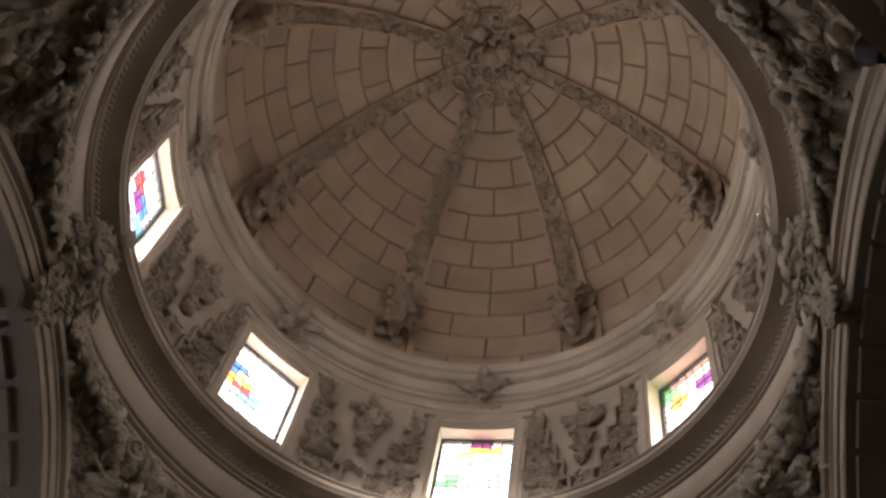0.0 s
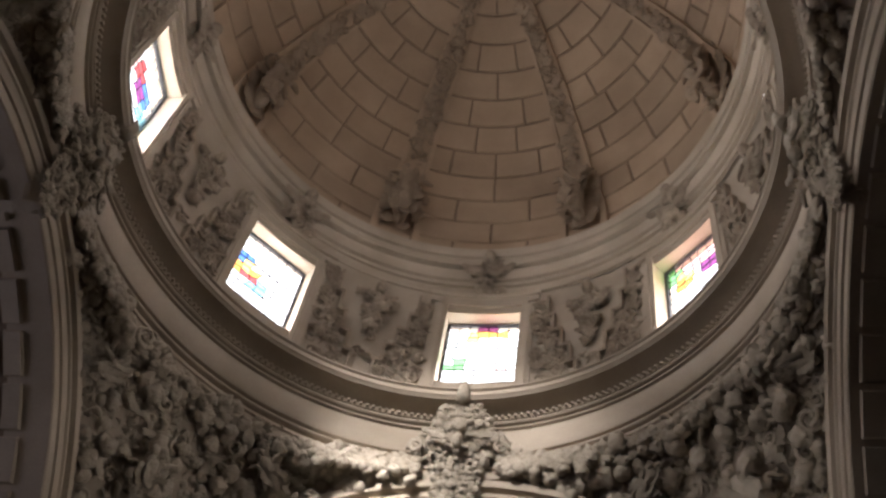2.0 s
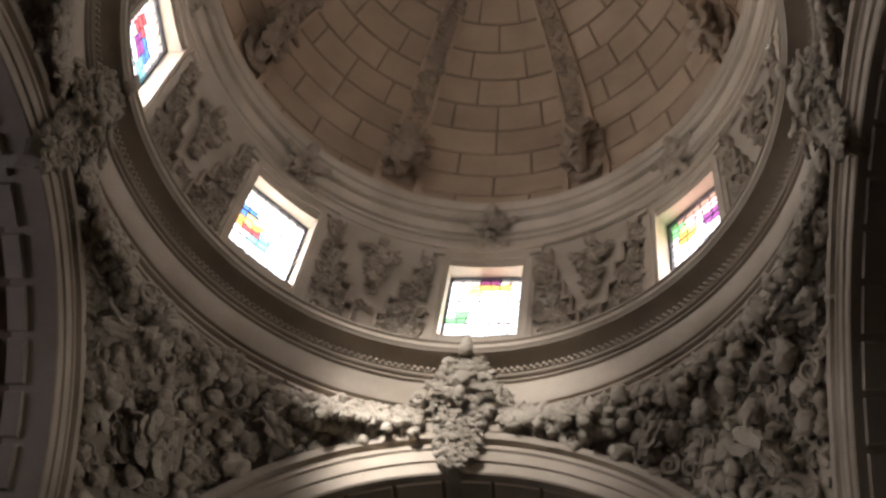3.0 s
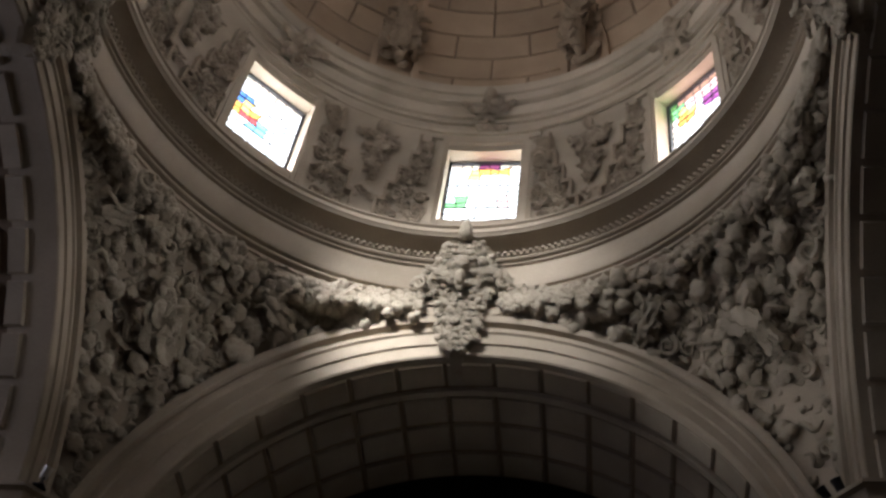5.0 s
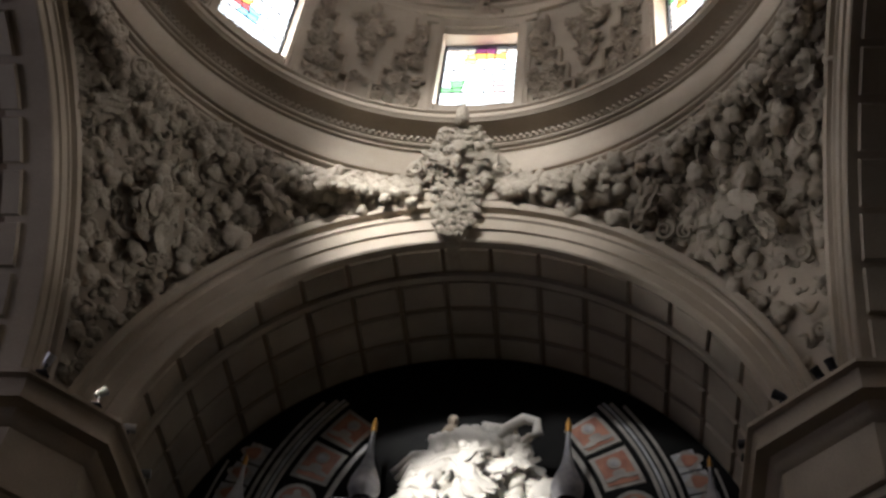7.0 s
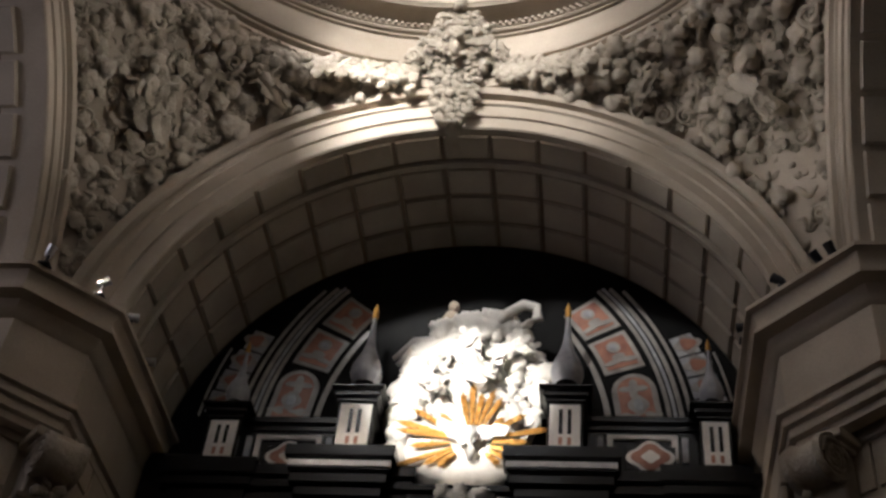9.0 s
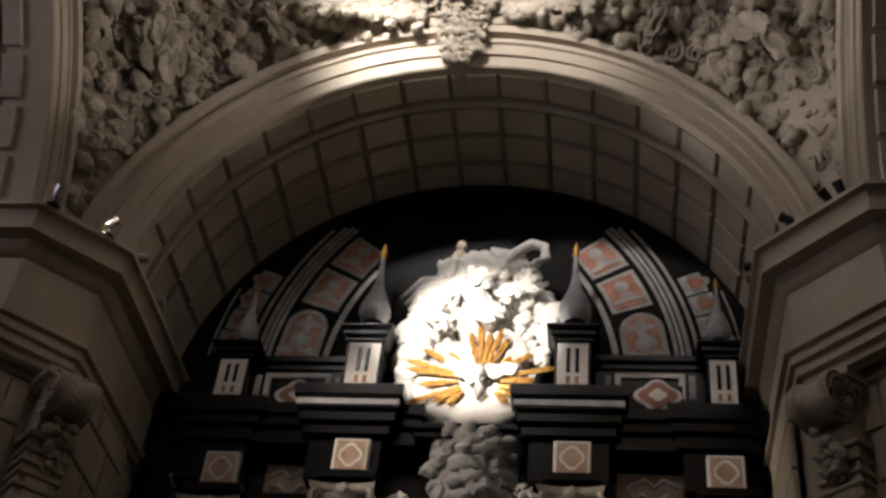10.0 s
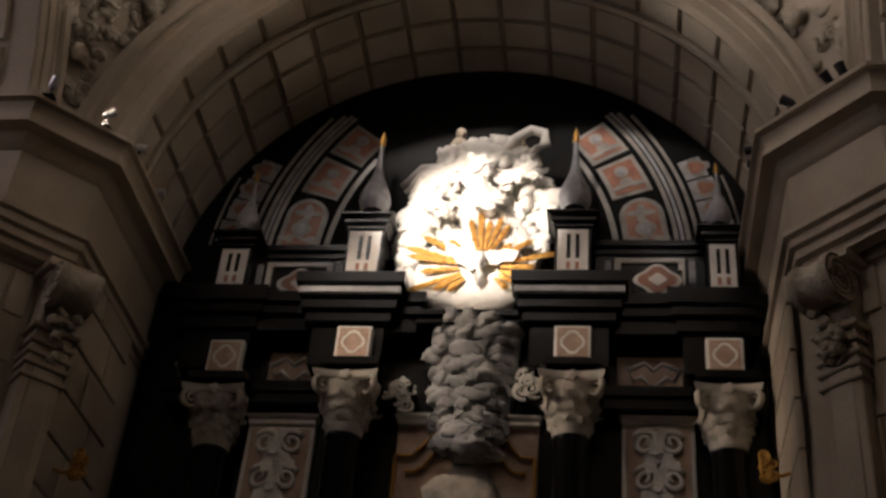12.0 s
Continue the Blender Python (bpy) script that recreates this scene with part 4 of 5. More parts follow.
# carved panels between the columns
for x0, x1, z1 in ((-2.1, -1.34, 8.1), (2.0, 2.77, 8.19)):
    p = thing("carved_panel", "rose marble panel with white carved scrolling foliage", "relief panel", "carved panels")
    part("frame", bevel_box(x0, x1, 6.26, 6.36, 5.2, z1), WHITE, p)
    part("field", bevel_box(x0 + 0.05, x1 - 0.05, 6.25, 6.3, 5.25, z1 - 0.12, 0.003), PINK, p)
    part("top_moulding", stepped(x0, x1, 6.22, 6.36, [(0.0, z1 - 0.08, z1 - 0.02), (0.03, z1, z1 + 0.05)]), WHITE, p)
    cx = (x0 + x1) / 2
    acc = Acc()
    for i in range(5):
        z = z1 - 0.3 - 0.42 * i
        for e in (-1, 1):
            stamp(acc, SHAPES["curl"][0 if e > 0 else 5], frame_at((cx + e * 0.15, 6.24, z), (0, -1, 0), e * 0.6), 0.13, 0.17, 0.12)
            stamp(acc, SHAPES["leaf"][i], frame_at((cx + e * 0.08, 6.23, z - 0.2), (0, -1, 0), 1.57 + e * 0.5), 0.17, 0.2, 0.12)
        stamp(acc, SHAPES["leaf"][(i + 2) % 6], frame_at((cx, 6.22, z), (0, -1, 0), 1.57), 0.16, 0.2, 0.12)
    part("foliage", acc, WHITE, p, "white marble scrolling foliage", smooth=True)
# attic: pedestals, rails and inlaid frames
def pedestal(x, yf, z0, w, h, tall):
    t = thing("attic_pedestal", "black marble attic pedestal with an inlaid white panel", "pedestal", "attic pedestals")
    part("body", bevel_box(x - w, x + w, yf, yf + 2 * w, z0, z0 + h), BLACK, t)
    pan = part("panel", bevel_box(x - w + 0.035, x + w - 0.035, yf - 0.012, yf + 0.02, z0 + 0.03, z0 + h - 0.03, 0.003), WHITE, t, "pale inlaid marble panel")
    for e in (-1, 1):
        part("inlay", bevel_box(x + e * 0.05 - 0.022, x + e * 0.05 + 0.022, yf - 0.018, yf, z0 + 0.22, z0 + h - 0.1, 0.002), BLACK, pan)
        part("inlay", bevel_box(x + e * 0.05 - 0.022, x + e * 0.05 + 0.022, yf - 0.018, yf, z0 + 0.07, z0 + 0.17, 0.002), RED, pan)
    part("cap", stepped(x - w, x + w, yf, yf + 2 * w, [(0.02, z0 + h, z0 + h + 0.05), (0.05, z0 + h + 0.07, z0 + h + 0.14), (0.1, z0 + h + 0.16, z0 + h + 0.21)]), BLACK, t)
    part("cap_fillet", stepped(x - w + 0.02, x + w - 0.02, yf + 0.02, yf + 2 * w - 0.02, [(0.03, z0 + h + 0.045, z0 + h + 0.075), (0.02, z0 + h + 0.205, z0 + h + 0.26)]), GREY, t)
    return z0 + h + 0.26


def pinnacle(x, y, z, size):
    t = thing("pinnacle", "grey marble pinnacle with a swelling foot and gilt tip", "pinnacle", "pinnacles", at=(x, y, z))
    k = size
    part("foot", lathe([(0.15 * k, 0), (0.16 * k, 0.04 * k), (0.12 * k, 0.07 * k), (0.1 * k, 0.1 * k), (0.12 * k, 0.13 * k)], n=24), BLACK, t, angle=40)
    acc = Acc()
    prof = [(0.09, 0.13), (0.15, 0.19), (0.175, 0.27), (0.165, 0.36), (0.125, 0.47), (0.08, 0.58), (0.05, 0.7), (0.032, 0.86), (0.022, 1.06)]
    rows = [[(r * k * (1 - 0.07 * (i % 4 == 0)) * math.cos(2 * math.pi * i / 32), r * k * (1 - 0.07 * (i % 4 == 0)) * math.sin(2 * math.pi * i / 32), z2 * k) for i in range(32)] for r, z2 in prof]
    part("bulb", acc.grid(rows, close_u=True), GREY, t, smooth=True)
    part("tip", lathe([(0.028 * k, 1.06 * k), (0.04 * k, 1.09 * k), (0.03 * k, 1.13 * k), (0.036 * k, 1.17 * k), (0.005, 1.27 * k)], n=12), GOLD, t, "gilt tip", smooth=True)


for x, z0, yf, w, h, size in ((-0.98, 9.76, 5.86, 0.22, 0.66, 1.14), (1.45, 9.79, 5.86, 0.21, 0.66, 1.14), (-2.57, 9.68, 6.0, 0.2, 0.58, 0.85), (3.14, 9.68, 6.0, 0.18, 0.66, 0.85)):
    z = pedestal(x, yf, z0, w, h, 0)
    pinnacle(x, yf + w, z, size)
for x0, x1, z in ((-2.36, -1.25, 0.0), (1.7, 2.95, 0.08)):
    r = thing("attic_wall", "black marble attic wall with white inlaid frames", "attic wall", "attic walls")
    part("rail", stepped(x0, x1, 6.2, 6.6, [(0.0, 9.66, 10.22 + z), (0.02, 10.22 + z, 10.3 + z), (0.05, 10.32 + z, 10.42 + z)]), BLACK, r)
    cx, cz = (x0 + x1) / 2 + 0.0, 10.0 + z
    for q in ((cx - 0.4, cx + 0.4, cz + 0.1, cz + 0.16), (cx - 0.4, cx - 0.33, cz - 0.2, cz + 0.1), (cx + 0.33, cx + 0.4, cz - 0.2, cz + 0.1)):
        part("frame_strip", bevel_box(q[0], q[1], 6.165, 6.2, q[2], q[3], 0.004), WHITE, r)
    for e in (-1, 1):
        part("side_strip", bevel_box(cx + e * 0.48 - 0.035, cx + e * 0.48 + 0.035, 6.165, 6.2, cz - 0.2, cz + 0.13, 0.004), GREY, r)
    c = thing("attic_cartouche", "inlaid red marble cartouche with a white border", "cartouche", "attic cartouches")
    for i, (sc, yy, mat, nm) in enumerate(((1.0, 6.0, WHITE, "border"), (0.8, 5.99, RED, "field"), (0.38, 5.982, WHITE, "lozenge"))):
        n = 32
        pts = []
        for j in range(n):
            a = 2 * math.pi * j / n
            k2 = sc * (0.9 + 0.12 * math.cos(4 * a))
            pts.append((cx + 0.08 + 0.27 * k2 * math.cos(a), cz - 0.26 + 0.22 * k2 * math.sin(a)))
        acc = Acc().grid([[(x, yy + 0.1, zz) for x, zz in pts], [(x, yy, zz) for x, zz in pts]], close_u=True).add([(x, yy, zz) for x, zz in pts], [tuple(range(n))])
        part(nm, acc, mat, c)
    part("plinth", bevel_box(cx - 0.2, cx + 0.36, 6.02, 6.36, cz - 0.42, cz - 0.1, 0.01), BLACK, c)


# lunette behind the attic
lun = thing("lunette", "black marble lunette with white bands and red inlay", "lunette")


def sector(r0, r1, a0, a1, y0, y1, n=14, cx=0.05, cz=SPRING):
    """A flat slab between two radii and two angles, counted from the horizontal on the right."""
    def pt(r, a, y):
        return (cx + r * math.cos(radians(a)), y, cz + r * math.sin(radians(a)))
    rows = [[pt(r, a0 + (a1 - a0) * i / n, y) for i in range(n + 1)] for r, y in ((r0, y1), (r0, y0), (r1, y0), (r1, y1))]
    acc = Acc().grid(rows)
    for i in (0, -1):
        acc.add([rw[i] for rw in rows], [(0, 1, 2, 3)])
    return acc


def inlay(name, pts, e, y0, y1, mat, parent):
    """A flat inlaid piece; points are (radius, degrees) on the lunette's side e, with its own centre."""
    n = len(pts)
    q = [(ALTAR_X + e * (r * math.cos(radians(a)) - 1.206), 10.4 + r * math.sin(radians(a))) for r, a in pts]
    acc = Acc().grid([[(x, y1, z) for x, z in q], [(x, y0, z) for x, z in q]], close_u=True).add([(x, y0, z) for x, z in q], [tuple(range(n))])
    return part(name, acc, mat, parent)


def ribbon(r0, r1, a0, a1, n=14):
    return [(r0, a0 + (a1 - a0) * i / n) for i in range(n + 1)] + [(r1, a1 + (a0 - a1) * i / n) for i in range(n + 1)]


def blob(r, a, w, h, lobes=0, depth=0.0, n=24, turn=0.0):
    """A rounded or lobed outline of half width w and half height h, in metres, about a place on the lunette."""
    out = []
    for i in range(n):
        t = 2 * math.pi * i / n
        k = 1 + depth * math.cos(lobes * t + turn)
        out.append((r + w * k * math.cos(t), a + math.degrees(h * k * math.sin(t) / r)))
    return out


def arched(r0, r1, a0, a1, n=10):
    """An arched plaque outline: straight sides and a round head towards the larger angle."""
    rm, w = (r0 + r1) / 2, (r1 - r0) / 2
    spring = a1 - math.degrees(w / rm)
    return [(r0, a0), (r1, a0)] + [(rm + w * math.cos(math.pi * i / n), spring + (a1 - spring) * math.sin(math.pi * i / n)) for i in range(n + 1)]


part("ground", sector(0.05, ALTAR_R, 0, 180, BACK - 0.06, BACK - 0.004, 48, ALTAR_X, ALTAR_Z), SLATE, lun)
Y0 = BACK - 0.06
for e in (-1, 1):
    for r0, r1, a0, a1, mat in ((2.98, 3.05, 2, 34, PALE), (3.72, 3.77, 2, 40, PALE), (3.795, 3.835, 2, 40, GREY), (3.86, 3.915, 2, 39, PALE), (3.975, 4.02, 2, 37, PALE), (4.5, 4.53, 4, 18, PALE)):
        inlay("band", ribbon(r0, r1, a0, a1), e, Y0 - 0.014, Y0, mat, lun)
    # arched plaque with a star over an oval
    pan = inlay("arched_plaque", arched(3.12, 3.67, 3, 17.6), e, Y0 - 0.014, Y0, PALE, lun)
    inlay("field", arched(3.19, 3.6, 3, 16.6), e, Y0 - 0.022, Y0 - 0.012, RED, pan)
    inlay("star", blob(3.39, 13.6, 0.13, 0.1, 4, 0.42, 32, 0.6), e, Y0 - 0.03, Y0 - 0.02, PALE, pan)
    inlay("oval_border", blob(3.4, 9.4, 0.12, 0.14, 4, 0.1), e, Y0 - 0.03, Y0 - 0.02, PALE, pan)
    inlay("oval", blob(3.4, 9.4, 0.06, 0.085), e, Y0 - 0.037, Y0 - 0.028, GREY, pan)
    for q in (-1, 1):
        inlay("corner", blob(3.4 + q * 0.14, 6.6, 0.1, 0.05, 3, 0.3), e, Y0 - 0.03, Y0 - 0.02, PALE, pan)
    # square plaques with a lobed flower
    for a0, a1 in ((18.8, 28.6), (30.0, 39.0)):
        sq = inlay("square_plaque", ribbon(3.12, 3.64, a0, a1, 6), e, Y0 - 0.014, Y0, PALE, lun)
        inlay("field", ribbon(3.18, 3.58, a0 + 0.9, a1 - 0.9, 6), e, Y0 - 0.022, Y0 - 0.012, RED, sq)
        am = (a0 + a1) / 2
        inlay("leaf", blob(3.38, am - 1.9, 0.17, 0.07, 3, 0.45, 32, 1.57), e, Y0 - 0.03, Y0 - 0.02, PALE, sq)
        inlay("ring", blob(3.38, am + 1.6, 0.09, 0.09), e, Y0 - 0.03, Y0 - 0.02, PALE, sq)
        inlay("eye", blob(3.38, am + 1.6, 0.05, 0.05), e, Y0 - 0.037, Y0 - 0.028, GREY, sq)
    # outer border of mottled lozenges
    for i in range(4):
        a = 7 + 4.6 * i
        loz = inlay("border_panel", ribbon(4.08, 4.46 - 0.03 * i, a - 2.1, a + 2.1, 5), e, Y0 - 0.014, Y0, GREY, lun)
        inlay("lozenge", blob(4.26, a, 0.16, 0.14, 4, 0.18), e, Y0 - 0.022, Y0 - 0.012, PALE, loz)
        inlay("heart", blob(4.26, a, 0.1, 0.09, 3, 0.15), e, Y0 - 0.03, Y0 - 0.02, RED, loz)

# glory of clouds with the dove
glo = thing("cloud_glory", "white stucco glory of billowing clouds and draped forms", "stucco relief")


def glory_w(z):
    return float(np.interp(z, [9.35, 9.8, 10.2, 10.8, 11.4, 11.8, 12.1], [0.55, 0.7, 0.8, 0.95, 0.82, 0.5, 0.15]))


def glory_place(r):
    z = r.uniform(9.4, 12.0)
    x = glory_w(z) * r.uniform(-1, 1) + 0.24 + 0.12 * (z - 10.5)
    y = 6.12 + 0.12 * ((x - 0.3) / 0.8) ** 2
    return Vector((x, y, z)), Vector((0.4 * (x - 0.3), -1, -0.05)).normalized()


rows = []
for j in range(15):
    z = 9.36 + 2.6 * j / 14
    w, cx = glory_w(z) * 0.95, 0.24 + 0.12 * (z - 10.5)
    rows.append([(cx + w * (i / 6 - 1), 6.18 + 0.16 * (i / 6 - 1) ** 2, z) for i in range(13)])
part("backing", Acc().grid(rows).grid([[r[0] for r in rows], [(r[0][0], 6.58, r[0][2]) for r in rows]]).grid([[r[-1] for r in rows], [(r[-1][0], 6.58, r[-1][2]) for r in rows]]).grid([rows[0], [(p[0], 6.58, p[2]) for p in rows[0]]]).grid([rows[-1], [(p[0], 6.58, p[2]) for p in rows[-1]]]), GLORY, glo, smooth=True)
rnd = random.Random(77)
acc = Acc()


def upper(r):
    p, n = glory_place(r)
    return (p, n) if p.z > 10.35 or abs(p.x - 0.3) > 0.75 else None


scatter(acc, upper, 300, (0.065, 0.15), {"puff": 6, "wisp": 3, "head": 3, "leaf": 3}, rnd)
tagged(part("cloud_bank", acc, GLORY, glo, smooth=True), kind="stuff")
for i in range(46):
    got = upper(rnd)
    if got:
        s = rnd.uniform(0.13, 0.24)
        piece("cloud_puff", "puff", rnd.randrange(7), frame_at(got[0] - got[1] * 0.02, got[1], rnd.uniform(0, 6)), (s, s * 0.8, s * 0.8), GLORY, glo)
for x, z, h, spin in ((0.3, 11.15, 0.9, 0.35), (0.8, 11.3, 0.6, -0.9), (-0.2, 10.9, 0.6, 0.8)):
    acc = Acc()
    figure(acc, frame_at((x, 6.02, z), (0, -1, 0), spin), h, rnd)
    part("draped_figure", acc, GLORY, glo, smooth=True)
# draped forms in the shade above the clouds, dimmed by the darker carving colour
for x, z, h in ((-0.08, 12.0, 0.8), (0.7, 11.98, 0.7)):
    acc = Acc().add(*tube([(x - 0.1, 6.42, z - 0.5 * h), (x - 0.02, 6.36, z - 0.2 * h), (x, 6.4, z + 0.1 * h), (x + 0.03, 6.42, z + 0.3 * h), (x + 0.03, 6.42, z + 0.36 * h)], [0.2 * h, 0.22 * h, 0.16 * h, 0.12 * h, 0.05 * h], 14))
    stamp(acc, SHAPES["head"][2], frame_at((x + 0.04, 6.4, z + 0.45 * h), (0, -1, 0)), 0.11 * h)
    part("seated_figure", acc, SHADED_CARVING, glo, "plain draped stone figure in shade", smooth=True)
for j in range(4):
    part("drapery", Acc().add(*tube([(-0.72 + 0.06 * j, 6.3, 11.42 - 0.1 * j), (-0.45, 6.2, 11.62 - 0.1 * j), (-0.2, 6.16, 11.6 - 0.09 * j), (0.05, 6.12, 11.82 - 0.1 * j), (0.3, 6.14, 11.9 - 0.1 * j)], [0.03, 0.06, 0.07, 0.06, 0.03], 9)), GLORY, glo, smooth=True)
part("drapery_scroll", Acc().add(*tube([(0.5, 6.1, 11.7), (0.7, 6.02, 11.95), (0.9, 6.0, 12.07), (1.06, 6.0, 12.02), (1.08, 6.0, 11.85), (0.98, 6.0, 11.76), (0.88, 6.02, 11.72)], [0.04, 0.06, 0.07, 0.065, 0.07, 0.06, 0.03], 12)), GLORY, glo, smooth=True)
DX, DZ = 0.38, 9.98
RAYS = [(62, 0.72), (72, 0.8), (82, 0.7), (92, 0.85), (102, 0.72), (32, 0.74), (42, 0.5), (135, 0.55), (148, 0.86), (163, 0.97), (170, 0.9), (186, 0.72), (203, 0.94), (212, 0.62), (224, 0.5), (12, 0.95), (0, 0.66), (-15, 0.66), (-28, 0.56), (-42, 0.46)]
for i, (deg, reach) in enumerate(RAYS):
    a = radians(deg)
    d = Vector((math.cos(a), 0, math.sin(a)))
    sd = Vector((-d.z, 0, d.x))
    o = Vector((DX, 5.98, DZ)) + d * 0.24
    ln = reach - 0.24
    acc = Acc()
    for q in range(5):
        stamp(acc, SHAPES["puff"][(i + q) % 7], frame_at(o + d * ln * (0.3 + 0.13 * q) + sd * 0.012 * (-1) ** q - Vector((0, 0.012, 0)), (0, -1, 0), q), 0.022)
    for j in (-1, 0, 1):
        acc.add(*tube([o + sd * j * 0.008, o + d * ln * 0.45 + sd * j * 0.018, o + d * ln * (0.9 - 0.12 * abs(j)) + sd * j * 0.026, o + d * ln * (1 - 0.1 * abs(j)) + sd * j * 0.024], [0.01, 0.015, 0.013, 0.005], 7))
    part("ray", acc, GOLD, glo, "gilded ray")
part("ray_ground", Acc().add(*(lambda v, f: (v * [0.68, 0.08, 0.6] + [DX - 0.1, 6.1, DZ - 0.05], f))(*ICO3)), GLORY, glo, smooth=True)
dove = thing("dove", "small white carved dove with spread wings", "carving")
part("body", Acc().add(*tube([(DX, 5.97, DZ + 0.16), (DX, 5.9, DZ + 0.1), (DX, 5.86, DZ - 0.02), (DX, 5.9, DZ - 0.16), (DX, 5.97, DZ - 0.28)], [0.035, 0.06, 0.095, 0.065, 0.02], 10)), WHITE, dove, smooth=True)
for e in (-1, 1):
    acc = Acc()
    stamp(acc, SHAPES["leaf"][2], frame_at((DX + e * 0.2, 5.93, DZ + 0.08), (0, -1, 0), e * 0.45), 0.25, 0.24, 0.14)
    part("wing", acc, WHITE, dove, smooth=True)
# clouds pouring down between the columns
fall = thing("cloud_cascade", "grey-white stucco cascade of clouds between the columns", "stucco relief")
rows = []
for j in range(9):
    z = 7.6 + 1.75 * j / 8
    w = float(np.interp(z, [7.6, 7.9, 8.5, 9.35], [0.16, 0.36, 0.46, 0.52]))
    rows.append([(0.38 + w * (i / 5 - 1), 5.98 + 0.18 * (i / 5 - 1) ** 2, z) for i in range(11)])
part("backing", Acc().grid(rows).grid([rows[0], [(p[0], 6.36, p[2]) for p in rows[0]]]).grid([[r[0] for r in rows], [(r[0][0], 6.36, r[0][2]) for r in rows]]).grid([[r[-1] for r in rows], [(r[-1][0], 6.36, r[-1][2]) for r in rows]]), CLOUD, fall, smooth=True)


def fall_place(r):
    z = r.uniform(7.65, 9.3)
    w = float(np.interp(z, [7.6, 7.9, 8.5, 9.35], [0.2, 0.36, 0.44, 0.5]))
    u = r.uniform(-1, 1)
    return Vector((0.38 + w * u, 5.94 + 0.18 * u * u, z)), Vector((0.5 * u, -1, -0.1)).normalized()


acc = Acc()
scatter(acc, fall_place, 110, (0.06, 0.11), {"puff": 5, "wisp": 3, "curl": 3}, rnd, True)
tagged(part("cloud_bank", acc, CLOUD, fall, smooth=True), kind="stuff")
for i in range(44):
    p, n = fall_place(rnd)
    s = rnd.uniform(0.12, 0.19)
    piece("cloud_puff", "puff", rnd.randrange(7), frame_at(p - n * 0.03, n, rnd.gauss(0, 0.3)), (s, s * 0.6, s * 0.7), CLOUD, fall)
for x, z in ((1.0, 8.45), (-0.42, 8.4)):
    c = thing("small_carving", "small white marble carving of foliage beside a capital", "carving", "small carvings")
    acc = Acc()
    for i in range(12):
        stamp(acc, rnd.choice(SHAPES["leaf"] + SHAPES["curl"]), frame_at((x + rnd.gauss(0, 0.06), 6.02 + rnd.uniform(0, 0.08), z + rnd.gauss(0, 0.1)), (rnd.gauss(0, 0.3), -1, 0.2), rnd.uniform(0, 6)), rnd.uniform(0.06, 0.1))
    part("foliage", acc, WHITE, c, smooth=True)
    part("bracket", bevel_box(x - 0.1, x + 0.1, 6.06, 6.36, z - 0.22, z - 0.1), BLACK, c)
# framed white relief at the centre
cen = thing("framed_relief", "white marble relief in a stepped gilt frame", "relief panel")
part("field", bevel_box(-0.42, 1.12, 6.28, 6.36, 5.0, 8.1, 0.01), PINK, cen)
part("relief", Acc().add(*(lambda v, f: (v * [0.42, 0.1, 1.1] + [0.36, 6.28, 6.75], f))(*SHAPES["puff"][3])), CAPITAL, cen, "plain white marble relief", smooth=True)
for pts in ([(-0.41, 7.68), (-0.22, 7.68), (-0.05, 7.9), (0.02, 7.96)], [(1.09, 7.68), (0.92, 7.68), (0.76, 7.9), (0.68, 7.96)], [(-0.41, 7.68), (-0.41, 5.2)], [(1.09, 7.68), (1.09, 5.2)],
            [(-0.3, 7.5), (-0.18, 7.5), (-0.1, 7.56), (0.04, 7.76)], [(1.0, 7.5), (0.88, 7.5), (0.8, 7.56), (0.66, 7.76)]):
    acc = Acc()
    for (xa, za), (xb, zb) in zip(pts, pts[1:]):
        acc.add(*tube([(xa, 6.24, za), (xb, 6.24, zb)], [0.022, 0.022], 8))
    part("gilt_moulding", acc, GOLD, cen, "gilt moulding", smooth=True)
part("head_moulding", stepped(-0.42, 1.12, 6.2, 6.36, [(0.0, 8.04, 8.1), (0.03, 8.12, 8.17)]), WHITE, cen)


# ---- spotlights on the ledge ----
def spotlight(x, y, z, aim, size=0.072):
    t = thing("spotlight", "small metal spotlight on the cornice ledge", "spotlight", "ledge spotlights", at=(x, y, z))
    d = (Vector(aim) - Vector((x, y, z))).normalized()
    part("casing", Acc().add(*tube([-d * size, -d * size * 0.6, d * size * 0.6, d * size], [size * 0.4, size * 0.62, size * 0.7, size * 0.78], 16)), IRON if x > 0 else CASE, t, smooth=False, angle=40)
    part("lens", Acc().add(*tube([d * size * 0.98, d * size * 1.03], [size * 0.68, size * 0.66], 16)), CASE, t)
    part("stand", Acc().add(*tube([(0, 0, -size * 0.4), (0, 0, LEDGE - z + 0.0)], [0.018, 0.018], 8)), IRON, t)
    part("foot", bevel_box(-0.06, 0.06, -0.06, 0.06, LEDGE - z, LEDGE - z + 0.02, 0.004), IRON, t)


for x, y, aim in ((-4.0, 3.42, (0, 0, 20)), (-3.55, 3.92, (0.5, 4.4, 14)), (-3.38, 4.5, (0.3, 6, 11)), (-3.4, 5.3, (0.3, 6, 10.8)), (3.66, 3.86, (-1, 4.4, 14)), (4.12, 3.4, (0, 0, 20)), (4.0, 3.52, (-2, 0, 18)), (3.37, 4.6, (0, 6, 11))):
    spotlight(x, y, LEDGE + 0.2, aim)
spotlight(3.84, -3.62, LEDGE + 0.2, (0, 0, 20), 0.15)
# unseen near-left fixture, added for the beam on the glory
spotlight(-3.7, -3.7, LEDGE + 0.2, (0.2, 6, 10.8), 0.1)


